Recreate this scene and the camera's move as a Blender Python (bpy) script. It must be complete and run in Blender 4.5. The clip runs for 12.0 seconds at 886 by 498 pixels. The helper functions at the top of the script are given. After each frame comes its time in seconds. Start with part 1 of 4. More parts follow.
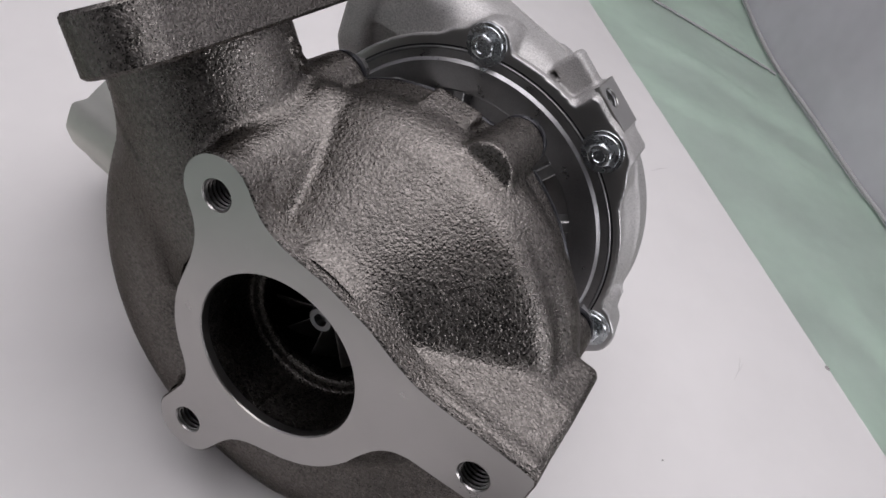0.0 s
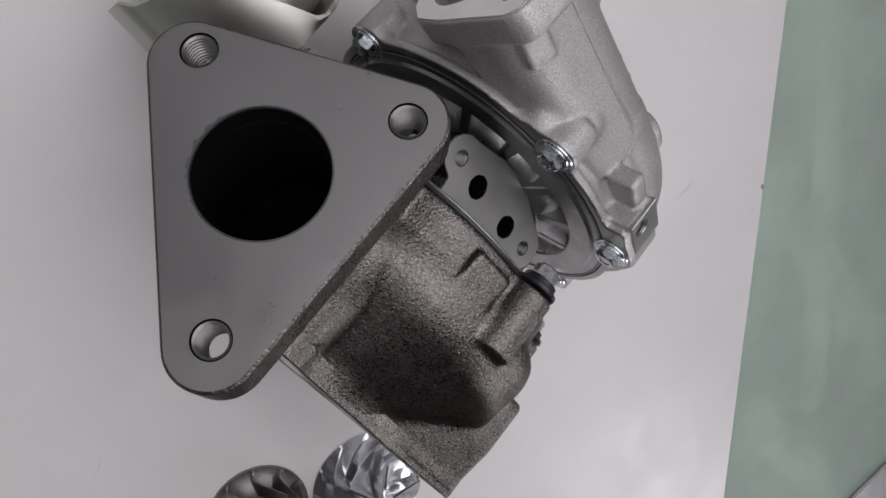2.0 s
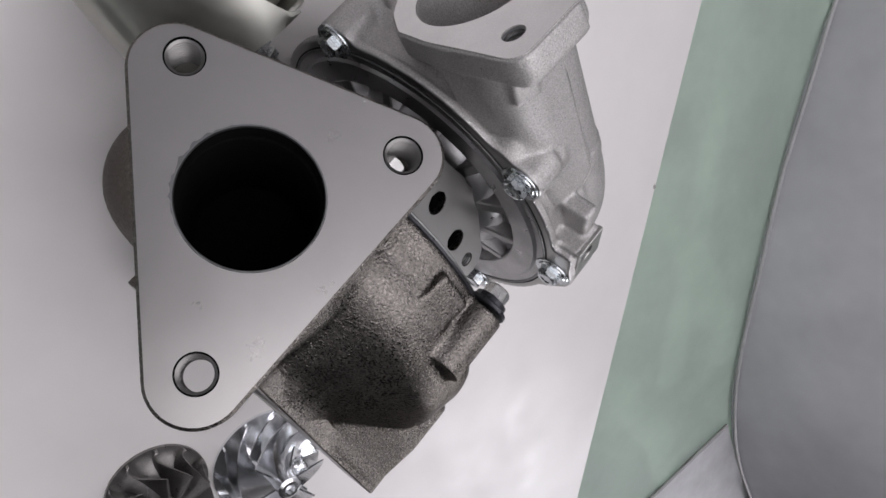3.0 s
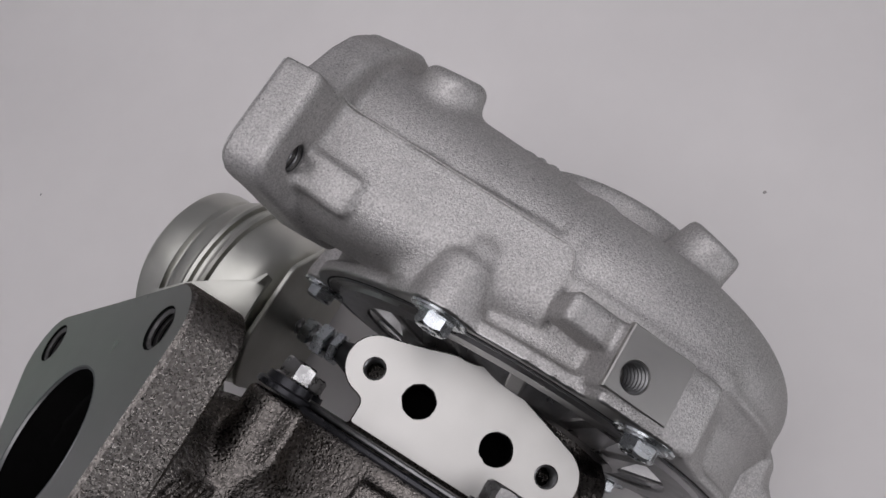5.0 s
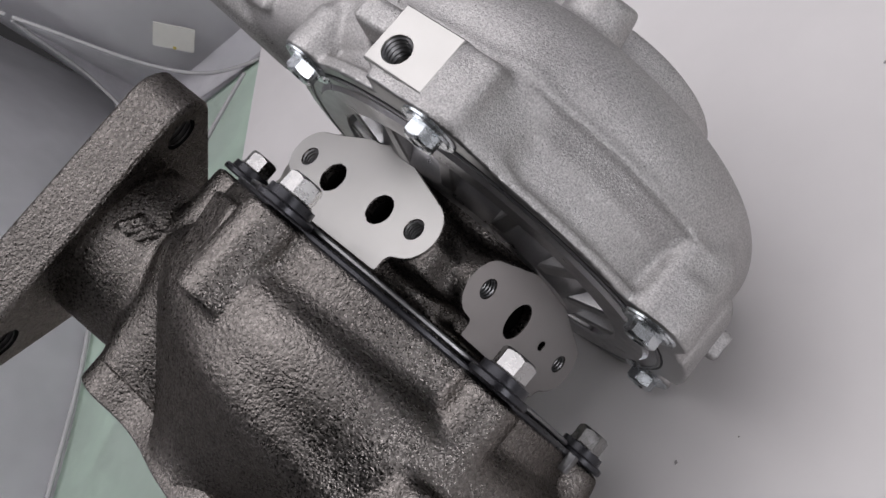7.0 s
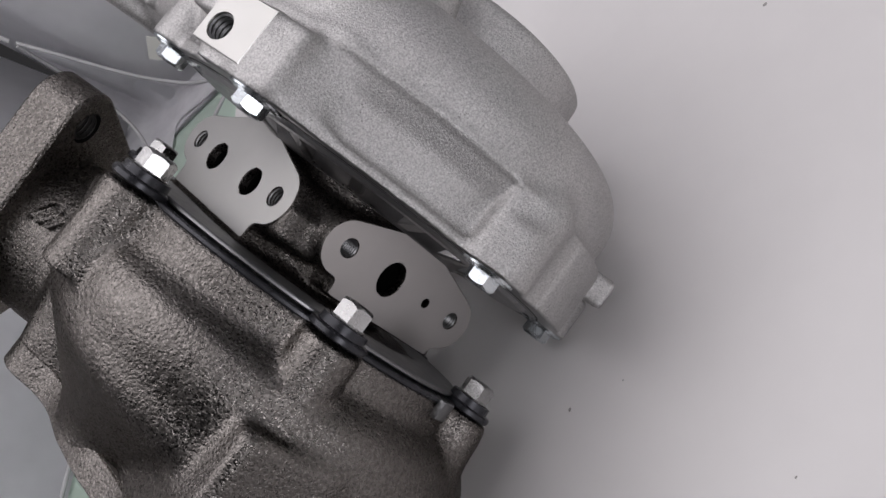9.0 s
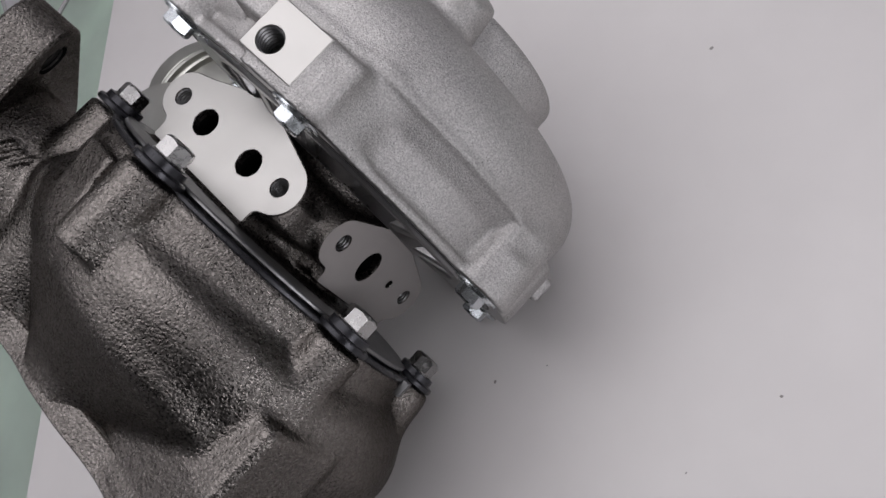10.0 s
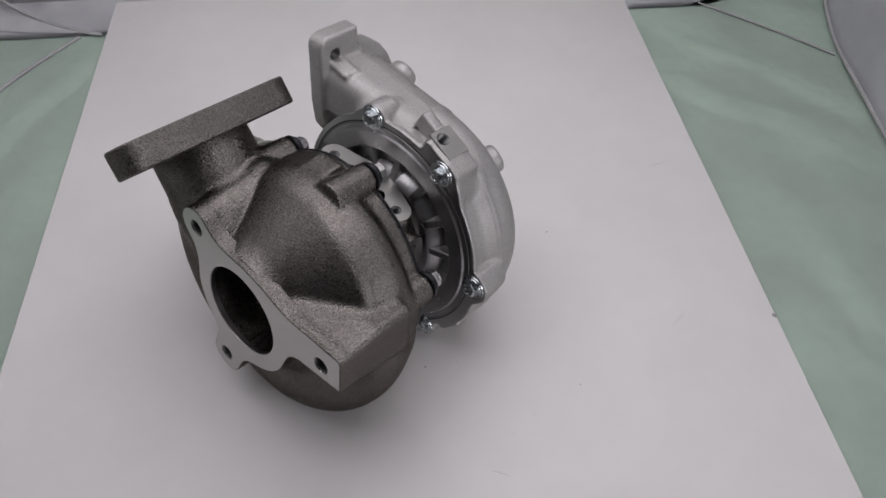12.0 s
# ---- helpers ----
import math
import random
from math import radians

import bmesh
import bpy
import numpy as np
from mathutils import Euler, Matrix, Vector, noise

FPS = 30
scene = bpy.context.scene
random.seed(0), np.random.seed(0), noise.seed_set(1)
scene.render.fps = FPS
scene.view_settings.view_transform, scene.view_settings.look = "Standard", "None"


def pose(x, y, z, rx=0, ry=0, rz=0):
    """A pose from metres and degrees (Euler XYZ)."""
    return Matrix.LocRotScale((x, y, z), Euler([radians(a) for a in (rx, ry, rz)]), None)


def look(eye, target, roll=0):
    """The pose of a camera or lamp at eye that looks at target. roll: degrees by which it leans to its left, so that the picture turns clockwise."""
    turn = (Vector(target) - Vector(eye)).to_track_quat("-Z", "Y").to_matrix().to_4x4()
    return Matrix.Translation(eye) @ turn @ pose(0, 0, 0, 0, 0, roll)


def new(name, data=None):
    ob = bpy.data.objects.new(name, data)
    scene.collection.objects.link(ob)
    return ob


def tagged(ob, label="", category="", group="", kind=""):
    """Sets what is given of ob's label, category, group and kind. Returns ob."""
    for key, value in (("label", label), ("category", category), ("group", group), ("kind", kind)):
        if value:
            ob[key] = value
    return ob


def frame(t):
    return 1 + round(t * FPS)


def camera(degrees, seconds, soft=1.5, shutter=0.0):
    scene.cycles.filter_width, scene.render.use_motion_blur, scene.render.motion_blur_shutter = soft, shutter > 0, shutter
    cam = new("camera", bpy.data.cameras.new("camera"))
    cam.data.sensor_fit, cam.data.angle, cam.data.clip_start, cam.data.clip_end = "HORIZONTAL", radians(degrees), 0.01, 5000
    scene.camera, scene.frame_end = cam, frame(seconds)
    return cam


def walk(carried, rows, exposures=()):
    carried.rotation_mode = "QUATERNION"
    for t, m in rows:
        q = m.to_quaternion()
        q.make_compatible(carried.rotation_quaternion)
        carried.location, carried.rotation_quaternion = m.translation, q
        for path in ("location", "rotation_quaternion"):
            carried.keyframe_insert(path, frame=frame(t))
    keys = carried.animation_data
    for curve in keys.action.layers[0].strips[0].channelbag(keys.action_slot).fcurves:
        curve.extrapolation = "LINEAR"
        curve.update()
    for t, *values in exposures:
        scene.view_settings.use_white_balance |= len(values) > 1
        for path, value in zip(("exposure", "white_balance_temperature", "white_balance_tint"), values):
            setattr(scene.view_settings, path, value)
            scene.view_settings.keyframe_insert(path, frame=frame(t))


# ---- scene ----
cam = camera(57.47, 12.0)
PATH = [
    (0, -0.1452, -0.1837, 0.2734, 43.39, -19.94, -17.00),
    (0.5, -0.1234, -0.1506, 0.3208, 30.83, -16.73, -13.50),
    (1, -0.0990, -0.0988, 0.3733, 14.72, -13.04, -6.13),
    (1.5, -0.1184, -0.0167, 0.3927, 1.89, -15.55, -4.32),
    (2, -0.1653, 0.0710, 0.3602, -16.70, -26.26, 0.83),
    (2.5, -0.2015, 0.0982, 0.3329, -25.80, -34.94, 9.21),
    (3, -0.1984, 0.0975, 0.3319, -26.60, -35.09, 10.33),
    (3.5, -0.1503, 0.1059, 0.3370, -15.81, -26.15, -0.59),
    (3.7, -0.1125, 0.1040, 0.3325, -8.84, -22.58, -7.93),
    (5.3, 0.0254, -0.0401, 0.3120, 16.47, 17.74, -16.93),
    (5.5, 0.0361, -0.0544, 0.3065, 18.82, 21.92, -16.15),
    (6, 0.0682, -0.0901, 0.2913, 27.14, 27.68, -12.95),
    (6.5, 0.0807, -0.1211, 0.2583, 31.05, 33.95, -7.59),
    (7, 0.1020, -0.1432, 0.2238, 35.93, 39.90, -1.80),
    (7.5, 0.1314, -0.1603, 0.1823, 39.40, 46.37, 2.38),
    (7.7, 0.1401, -0.1603, 0.1738, 40.34, 48.26, 4.22),
    (9.3, 0.1415, -0.1590, 0.2040, 32.94, 42.15, -4.89),
    (9.5, 0.1357, -0.1513, 0.2165, 29.90, 38.60, -5.62),
    (10, 0.1297, -0.1329, 0.2530, 24.54, 30.10, -2.97),
    (10.5, 0.1133, -0.1108, 0.2844, 23.71, 26.00, -1.85),
    (11, 0.0742, -0.1393, 0.3481, 33.56, 12.86, -2.08),
    (11.3, 0.0461, -0.1848, 0.3576, 38.30, 7.28, -3.21),
    (11.5, 0.0225, -0.2227, 0.3722, 39.16, 5.27, -3.66),
    (11.6, 0.0116, -0.2440, 0.3793, 40.19, 3.86, -3.56),
    (12, -0.0131, -0.3320, 0.4174, 42.42, -0.46, -5.97),
]
EXPOSURES = [(0, 0.04), (0.5, -0.26), (1, -0.46), (1.5, -0.45), (2, -0.36), (2.5, -0.1), (3, -0.1), (3.5, -0.22), (5.5, -0.58), (6, -0.58), (6.5, -0.5), (7, -0.14), (7.5, -0.12), (9.5, -0.25), (10, -0.35), (10.5, -0.5), (11, -0.58), (11.5, -0.58), (12, -0.36)]
walk(cam, [(row[0], pose(*row[1:])) for row in PATH], EXPOSURES)

# ---- light: a broad panel under the roof of the tent, and the dim room with a window before it ----
room = bpy.data.worlds.new("room")
scene.world = room
room.use_nodes = True
room.node_tree.nodes["Background"].inputs[0].default_value = (0.98, 0.95, 1.0, 1)
room.node_tree.nodes["Background"].inputs[1].default_value = 0.03


def area_lamp(name, m, watts, sx, sy, color):
    data = bpy.data.lights.new(name, "AREA")
    data.shape, data.size, data.size_y, data.energy, data.color = "RECTANGLE", sx, sy, watts, color
    ob = new(name, data)
    ob.matrix_world = m
    return ob


area_lamp("roof_light_panel", look((-0.02, 0.10, 0.735), (-0.02, 0.10, 0)), 4.9, 0.94, 0.66, (0.985, 0.955, 1.0))
area_lamp("room_window", look((1.0, -1.15, 0.48), (0.0, 0.0, 0.1)), 8.0, 0.7, 0.6, (0.96, 0.945, 1.0))

# ---- materials ----
def material(name, color, metal=0.0, rough=0.5, grain=0.0, grain_size=0.001, stain=0.15, stain_size=0.03, rough_var=0.1, spark=0.0, coat=0.0):
    """A surface with grain (fine relief), stains (broad changes of tone) and uneven gloss. Sizes in metres."""
    m = bpy.data.materials.new(name)
    m.use_nodes = True
    nt = m.node_tree
    bs = nt.nodes["Principled BSDF"]
    co = nt.nodes.new("ShaderNodeTexCoord")

    def noise_at(size, detail, lo, hi):
        n = nt.nodes.new("ShaderNodeTexNoise")
        n.inputs["Scale"].default_value = 1.0 / size
        n.inputs["Detail"].default_value = detail
        n.inputs["Roughness"].default_value = 0.65
        nt.links.new(co.outputs["Object"], n.inputs["Vector"])
        r = nt.nodes.new("ShaderNodeMapRange")
        r.inputs[1].default_value, r.inputs[2].default_value = 0.3, 0.7
        r.inputs[3].default_value, r.inputs[4].default_value = lo, hi
        nt.links.new(n.outputs["Fac"], r.inputs[0])
        return r.outputs[0], n.outputs["Fac"]

    broad, _ = noise_at(stain_size, 4, 1 - stain, 1 + stain)
    fine, fine_raw = noise_at(grain_size, 2, 1 - spark, 1 + spark)
    mul = nt.nodes.new("ShaderNodeMath")
    mul.operation = "MULTIPLY"
    nt.links.new(broad, mul.inputs[0])
    nt.links.new(fine, mul.inputs[1])
    vm = nt.nodes.new("ShaderNodeVectorMath")
    vm.operation = "SCALE"
    vm.inputs[0].default_value = color[:3]
    nt.links.new(mul.outputs[0], vm.inputs[3])
    nt.links.new(vm.outputs[0], bs.inputs["Base Color"])
    rr, _ = noise_at(stain_size * 0.4, 5, max(0.03, rough - rough_var), min(1.0, rough + rough_var))
    nt.links.new(rr, bs.inputs["Roughness"])
    bs.inputs["Metallic"].default_value = metal
    bs.inputs["Coat Weight"].default_value = coat
    if grain:
        bp = nt.nodes.new("ShaderNodeBump")
        bp.inputs["Strength"].default_value = 1.0
        bp.inputs["Distance"].default_value = grain
        nt.links.new(fine_raw, bp.inputs["Height"])
        nt.links.new(bp.outputs[0], bs.inputs["Normal"])
    return m


def cast(name, color, metal, rough, pebble, size, spark=0.2, stain=0.15, gloss=0.14, swelling=0.6, pimple=0.0):
    """Sand-cast metal: a skin of packed round grains with finer grit between them, each grain with its own gloss."""
    m = material(name, color, metal, rough, 0.0, size, stain, 0.018, 0.07, spark)
    nt = m.node_tree
    bs = nt.nodes["Principled BSDF"]
    co = [n for n in nt.nodes if n.type == "TEX_COORD"][0]

    def node(kind, **values):
        n = nt.nodes.new(kind)
        for k, v in values.items():
            n.inputs[k].default_value = v
        return n

    def sum_of(a, b, weight):
        n = nt.nodes.new("ShaderNodeMath")
        n.operation = "MULTIPLY_ADD"
        n.inputs[1].default_value = weight
        nt.links.new(a, n.inputs[0])
        if b is not None:
            nt.links.new(b, n.inputs[2])
        return n.outputs[0]

    def grains(across):
        n = node("ShaderNodeTexVoronoi", Scale=1.0 / across, Randomness=1.0)
        n.feature = "F1"
        nt.links.new(co.outputs["Object"], n.inputs["Vector"])
        return n

    big, small = grains(size), grains(size * 0.47)
    swell = node("ShaderNodeTexNoise", Scale=0.13 / size, Detail=3.0, Roughness=0.6)
    grit = node("ShaderNodeTexNoise", Scale=0.9 / size, Detail=3.0, Roughness=0.7)
    for n in (swell, grit):
        nt.links.new(co.outputs["Object"], n.inputs["Vector"])
    height = sum_of(big.outputs["Distance"], None, -0.55)
    height = sum_of(small.outputs["Distance"], height, -0.35)
    height = sum_of(grit.outputs["Fac"], height, 0.35)
    height = sum_of(swell.outputs["Fac"], height, swelling)
    # a few round pimples left by the mould
    if pimple:
        spots = grains(0.0075)
        dome = nt.nodes.new("ShaderNodeMapRange")
        for k, v in ((1, 0.03), (2, 0.11), (3, 1.0), (4, 0.0)):
            dome.inputs[k].default_value = v
        nt.links.new(spots.outputs["Distance"], dome.inputs[0])
        height = sum_of(dome.outputs[0], height, pimple)
    bp = nt.nodes.new("ShaderNodeBump")
    bp.inputs["Distance"].default_value = pebble
    nt.links.new(height, bp.inputs["Height"])
    nt.links.new(bp.outputs[0], bs.inputs["Normal"])
    # some grains are polished, some dull
    own = nt.nodes.new("ShaderNodeSeparateColor")
    nt.links.new(small.outputs["Color"], own.inputs[0])
    base_rough = bs.inputs["Roughness"].links[0].from_socket
    shift = nt.nodes.new("ShaderNodeMath")
    shift.operation = "SUBTRACT"
    nt.links.new(base_rough, shift.inputs[0])
    shift.inputs[1].default_value = gloss * 0.5
    nt.links.new(sum_of(own.outputs[0], shift.outputs[0], gloss), bs.inputs["Roughness"])
    bs.inputs["Specular Tint"].default_value = (0.35, 0.34, 0.33, 1)
    return m


def brushed(name, color, rough, stretch, grain, metal=1.0):
    """Machined metal: fine tool marks along one way."""
    m = material(name, color, metal, rough, 0.0, 0.001, 0.03, 0.03, 0.04)
    nt = m.node_tree
    co = [n for n in nt.nodes if n.type == "TEX_COORD"][0]
    mp = nt.nodes.new("ShaderNodeMapping")
    mp.inputs["Scale"].default_value = stretch
    n = nt.nodes.new("ShaderNodeTexNoise")
    n.inputs["Scale"].default_value = 2600
    n.inputs["Detail"].default_value = 2
    bp = nt.nodes.new("ShaderNodeBump")
    bp.inputs["Distance"].default_value = grain
    nt.links.new(co.outputs["Object"], mp.inputs[0])
    nt.links.new(mp.outputs[0], n.inputs["Vector"])
    nt.links.new(n.outputs["Fac"], bp.inputs["Height"])
    nt.links.new(bp.outputs[0], nt.nodes["Principled BSDF"].inputs["Normal"])
    return m


CAST_IRON = cast("cast_iron", (0.175, 0.162, 0.151), 1.0, 0.32, 0.00031, 0.00098, 0.30, 0.08, 0.30, 0.6, 0.35)
IRON_FACE = brushed("machined_iron", (0.47, 0.455, 0.445), 0.31, (1, 0.15, 1), 0.000008)
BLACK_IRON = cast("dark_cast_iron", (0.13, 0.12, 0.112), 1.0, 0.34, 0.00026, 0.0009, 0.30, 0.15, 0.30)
ALUMINIUM = cast("cast_aluminium", (0.475, 0.463, 0.455), 0.6, 0.45, 0.00016, 0.00052, 0.30, 0.06, 0.30, 0.12)
ALU_FACE = brushed("machined_aluminium", (0.42, 0.415, 0.41), 0.33, (0.2, 1, 1), 0.000006)
PAD_FACE = brushed("ground_pad_face", (0.44, 0.432, 0.415), 0.35, (0.2, 1, 1), 0.000006)
MATTE_ALU = material("matte_machined_aluminium", (0.74, 0.735, 0.73), 0.9, 0.42, 0.00003, 0.0006, 0.05, 0.02, 0.06, 0.06)
BACK_PLATE = material("dark_aluminium", (0.40, 0.395, 0.40), 1.0, 0.34, 0.00003, 0.0007, 0.12, 0.02, 0.1, 0.06)
RIB_ALU = material("turned_aluminium", (0.38, 0.375, 0.375), 1.0, 0.38, 0.00003, 0.0007, 0.08, 0.02, 0.1, 0.06)
STEEL = material("bright_steel", (0.24, 0.24, 0.243), 1.0, 0.42, 0.0, 0.001, 0.06, 0.01, 0.08)
DARK_STEEL = material("dark_steel", (0.20, 0.195, 0.19), 1.0, 0.36, 0.0, 0.001, 0.1, 0.01, 0.1)
BOLT_STEEL = material("bright_bolt_steel", (0.38, 0.375, 0.37), 1.0, 0.27, 0.00001, 0.0006, 0.12, 0.01, 0.12)
ZINC = material("zinc_plated_steel", (0.60, 0.63, 0.65), 1.0, 0.25, 0.0, 0.001, 0.10, 0.008, 0.1)
BLACK_STEEL = material("black_oxide_steel", (0.035, 0.035, 0.04), 0.6, 0.32, 0.0, 0.001, 0.2, 0.01, 0.1)
YELLOW_ZINC = material("passivated_zinc", (0.50, 0.50, 0.46), 1.0, 0.38, 0.00001, 0.004, 0.10, 0.03, 0.06)
RUBBER = material("black_rubber", (0.012, 0.012, 0.013), 0.0, 0.6, 0.00003, 0.001, 0.1)
# near-black: the shade inside bores and oil holes is put into the colour
DARK_BORE = material("shaded_bore", (0.004, 0.004, 0.004), 0.0, 0.9, 0.0001, 0.001, 0.2)
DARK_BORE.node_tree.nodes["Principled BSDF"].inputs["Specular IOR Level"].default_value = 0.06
BOARD_WHITE = material("white_board", (0.80, 0.775, 0.765), 0.0, 0.42, 0.00001, 0.004, 0.035, 0.10, 0.10)
GREEN_FABRIC = material("green_fabric", (0.71, 0.84, 0.74), 0.0, 0.62, 0.0014, 0.035, 0.07, 0.08, 0.1)
GREY_FABRIC = material("grey_fabric", (0.85, 0.845, 0.87), 0.15, 0.5, 0.0008, 0.06, 0.12, 0.15, 0.1)
PIPING = material("white_piping", (0.44, 0.435, 0.44), 0.0, 0.5, 0.0001, 0.003, 0.1)
PALE_FABRIC = material("pale_fabric", (0.72, 0.72, 0.74), 0.1, 0.5, 0.0006, 0.05, 0.1)
GUSSET_FABRIC = material("gusset_fabric", (0.84, 0.83, 0.85), 0.1, 0.5, 0.0006, 0.05, 0.1)
PAPER = material("label_paper", (0.72, 0.71, 0.66), 0.0, 0.6, 0.0, 0.001, 0.05)
TAPE_YELLOW = material("label_mark", (0.55, 0.45, 0.12), 0.0, 0.6)
WHEEL_ALU = brushed("milled_aluminium", (0.82, 0.83, 0.85), 0.22, (1, 1, 0.1), 0.00003)
WHEEL_DARK = material("inconel", (0.23, 0.22, 0.215), 0.9, 0.35, 0.00005, 0.0008, 0.15, 0.01, 0.1, 0.1)
DIRT = material("dirt", (0.36, 0.34, 0.33), 0.0, 0.8)
SCUFF = material("scuff", (0.62, 0.60, 0.59), 0.0, 0.6)


# ---- building tools ----
def mesh_of(name, bm, mats, smooth=None):
    """A mesh from a bmesh. smooth: the angle in degrees under which edges are shaded smooth."""
    bm.normal_update()
    me = bpy.data.meshes.new(name)
    if smooth is not None:
        for f in bm.faces:
            f.smooth = True
        for e in bm.edges:
            e.smooth = len(e.link_faces) == 2 and e.calc_face_angle(3.2) < radians(smooth)
    bm.to_mesh(me)
    bm.free()
    for m in mats if isinstance(mats, (list, tuple)) else [mats]:
        me.materials.append(m)
    return me


def part(name, bm, mats, parent=None, label="", smooth=35):
    me = bm if isinstance(bm, bpy.types.Mesh) else mesh_of(name, bm, mats, smooth)
    ob = new(name, me)
    ob.parent = parent
    return tagged(ob, label)


def frame_of(origin, x, z):
    """A matrix with the given origin, z axis and (nearly) x axis."""
    z = Vector(z).normalized()
    x = Vector(x)
    x = (x - z * x.dot(z)).normalized()
    y = z.cross(x)
    m = Matrix((x, y, z)).transposed().to_4x4()
    m.translation = origin
    return m


def ring(cx, cy, r, n=32, a0=0.0):
    return [(cx + r * math.cos(a0 + 2 * math.pi * i / n), cy + r * math.sin(a0 + 2 * math.pi * i / n)) for i in range(n)]


def rounded(points, radius=0.0, n=6):
    """A polygon with rounded corners; a point may carry its own radius as a third number."""
    out = []
    k = len(points)
    for i in range(k):
        p = Vector(points[i][:2])
        r = points[i][2] if len(points[i]) > 2 else radius
        a, b = Vector(points[i - 1][:2]) - p, Vector(points[(i + 1) % k][:2]) - p
        ang = a.angle(b)
        d = min(r / math.tan(ang / 2), a.length * 0.49, b.length * 0.49) if r > 0 else 0
        if d < 1e-6:
            out.append(tuple(p))
            continue
        s, e = p + a.normalized() * d, p + b.normalized() * d
        for j in range(n + 1):
            t = j / n
            out.append(tuple((1 - t) ** 2 * s + 2 * t * (1 - t) * p + t * t * e))
    return out


def inset(points, d):
    """The polygon drawn in by d, along the corner bisectors (points run anticlockwise)."""
    k, out = len(points), []
    for i in range(k):
        a = (Vector(points[i]) - Vector(points[i - 1])).normalized()
        b = (Vector(points[(i + 1) % k]) - Vector(points[i])).normalized()
        na, nb = Vector((-a.y, a.x)), Vector((-b.y, b.x))
        n = na + nb
        n = n / max(n.dot(na), 0.5) if n.length > 1e-6 else na
        out.append(tuple(Vector(points[i]) + n * d))
    return out


def area2(points):
    return sum(points[i - 1][0] * points[i][1] - points[i][0] * points[i - 1][1] for i in range(len(points))) / 2


def plate(outline, z0, z1, m, holes=(), chamfer=0.0, top_mat=0, side_mat=0, bore_mat=0, bm=None, under_mat=None):
    """A flat plate with through holes, between the heights z0 and z1 of the frame m, with chamfered rims."""
    bm = bm or bmesh.new()
    outline = list(outline) if area2(outline) > 0 else list(outline)[::-1]
    loops = [outline] + [list(h) if area2(h) < 0 else list(h)[::-1] for h in holes]
    rims = {}
    for side, z, zc in ((0, z0, z0 + chamfer), (1, z1, z1 - chamfer)):
        edges, vs = [], []
        for n, lp in enumerate(loops):
            pts = inset(lp, chamfer if n == 0 else chamfer * 0.6) if chamfer else lp
            v = [bm.verts.new(m @ Vector((x, y, z))) for x, y in pts]
            edges += [bm.edges.new((v[i - 1], v[i])) for i in range(len(v))]
            vs.append(v)
        fill = bmesh.ops.triangle_fill(bm, use_beauty=True, edges=edges, normal=m.to_3x3() @ Vector((0, 0, 1 if side else -1)))
        for f in fill["geom"]:
            if isinstance(f, bmesh.types.BMFace):
                f.material_index = top_mat if side or under_mat is None else under_mat
        rims[side] = vs
    for n, lp in enumerate(loops):
        mi = side_mat if n == 0 else bore_mat
        rows = [rims[0][n]]
        if chamfer:
            rows += [[bm.verts.new(m @ Vector((x, y, z))) for x, y in lp] for z in (z0 + chamfer, z1 - chamfer)]
        rows.append(rims[1][n])
        for lo, hi in zip(rows, rows[1:]):
            for i in range(len(lo)):
                f = bm.faces.new((lo[i - 1], lo[i], hi[i], hi[i - 1]))
                f.material_index = mi
    return bm


def turned(profile, m, n=48, bm=None, closed=False, mat=0, a0=0.0, a1=2 * math.pi):
    """A body turned round the z axis of the frame m from (radius, height) pairs."""
    bm = bm or bmesh.new()
    full = a1 - a0 > 2 * math.pi - 1e-6
    steps = n if full else n + 1
    rows = []
    for i in range(steps):
        a = a0 + (a1 - a0) * i / n
        rows.append([bm.verts.new(m @ Vector((r * math.cos(a), r * math.sin(a), z))) if r > 1e-7 or i == 0 else rows[0][j] for j, (r, z) in enumerate(profile)])
    k = len(profile)
    for i in range(n if full else n):
        a, b = rows[i], rows[(i + 1) % steps]
        for j in range(k if closed else k - 1):
            q = [a[j], b[j], b[(j + 1) % k], a[(j + 1) % k]]
            q = [v for c, v in enumerate(q) if v not in q[:c]]
            if len(q) > 2:
                bm.faces.new(q).material_index = mat
    return bm


def tube(points, radius, n=10, bm=None, caps=True, mat=0):
    """A round bar along a row of points."""
    bm = bm or bmesh.new()
    pts = [Vector(p) for p in points]
    rows, side = [], None
    for i, p in enumerate(pts):
        d = (pts[min(i + 1, len(pts) - 1)] - pts[max(i - 1, 0)]).normalized()
        side = (side - d * side.dot(d)).normalized() if side else d.orthogonal().normalized()
        other = d.cross(side)
        r = radius[i] if isinstance(radius, (list, tuple)) else radius
        rows.append([bm.verts.new(p + r * (math.cos(2 * math.pi * j / n) * side + math.sin(2 * math.pi * j / n) * other)) for j in range(n)])
    for a, b in zip(rows, rows[1:]):
        for j in range(n):
            bm.faces.new((a[j - 1], a[j], b[j], b[j - 1])).material_index = mat
    if caps:
        bm.faces.new(rows[0][::-1]).material_index = mat
        bm.faces.new(rows[-1]).material_index = mat
    return bm


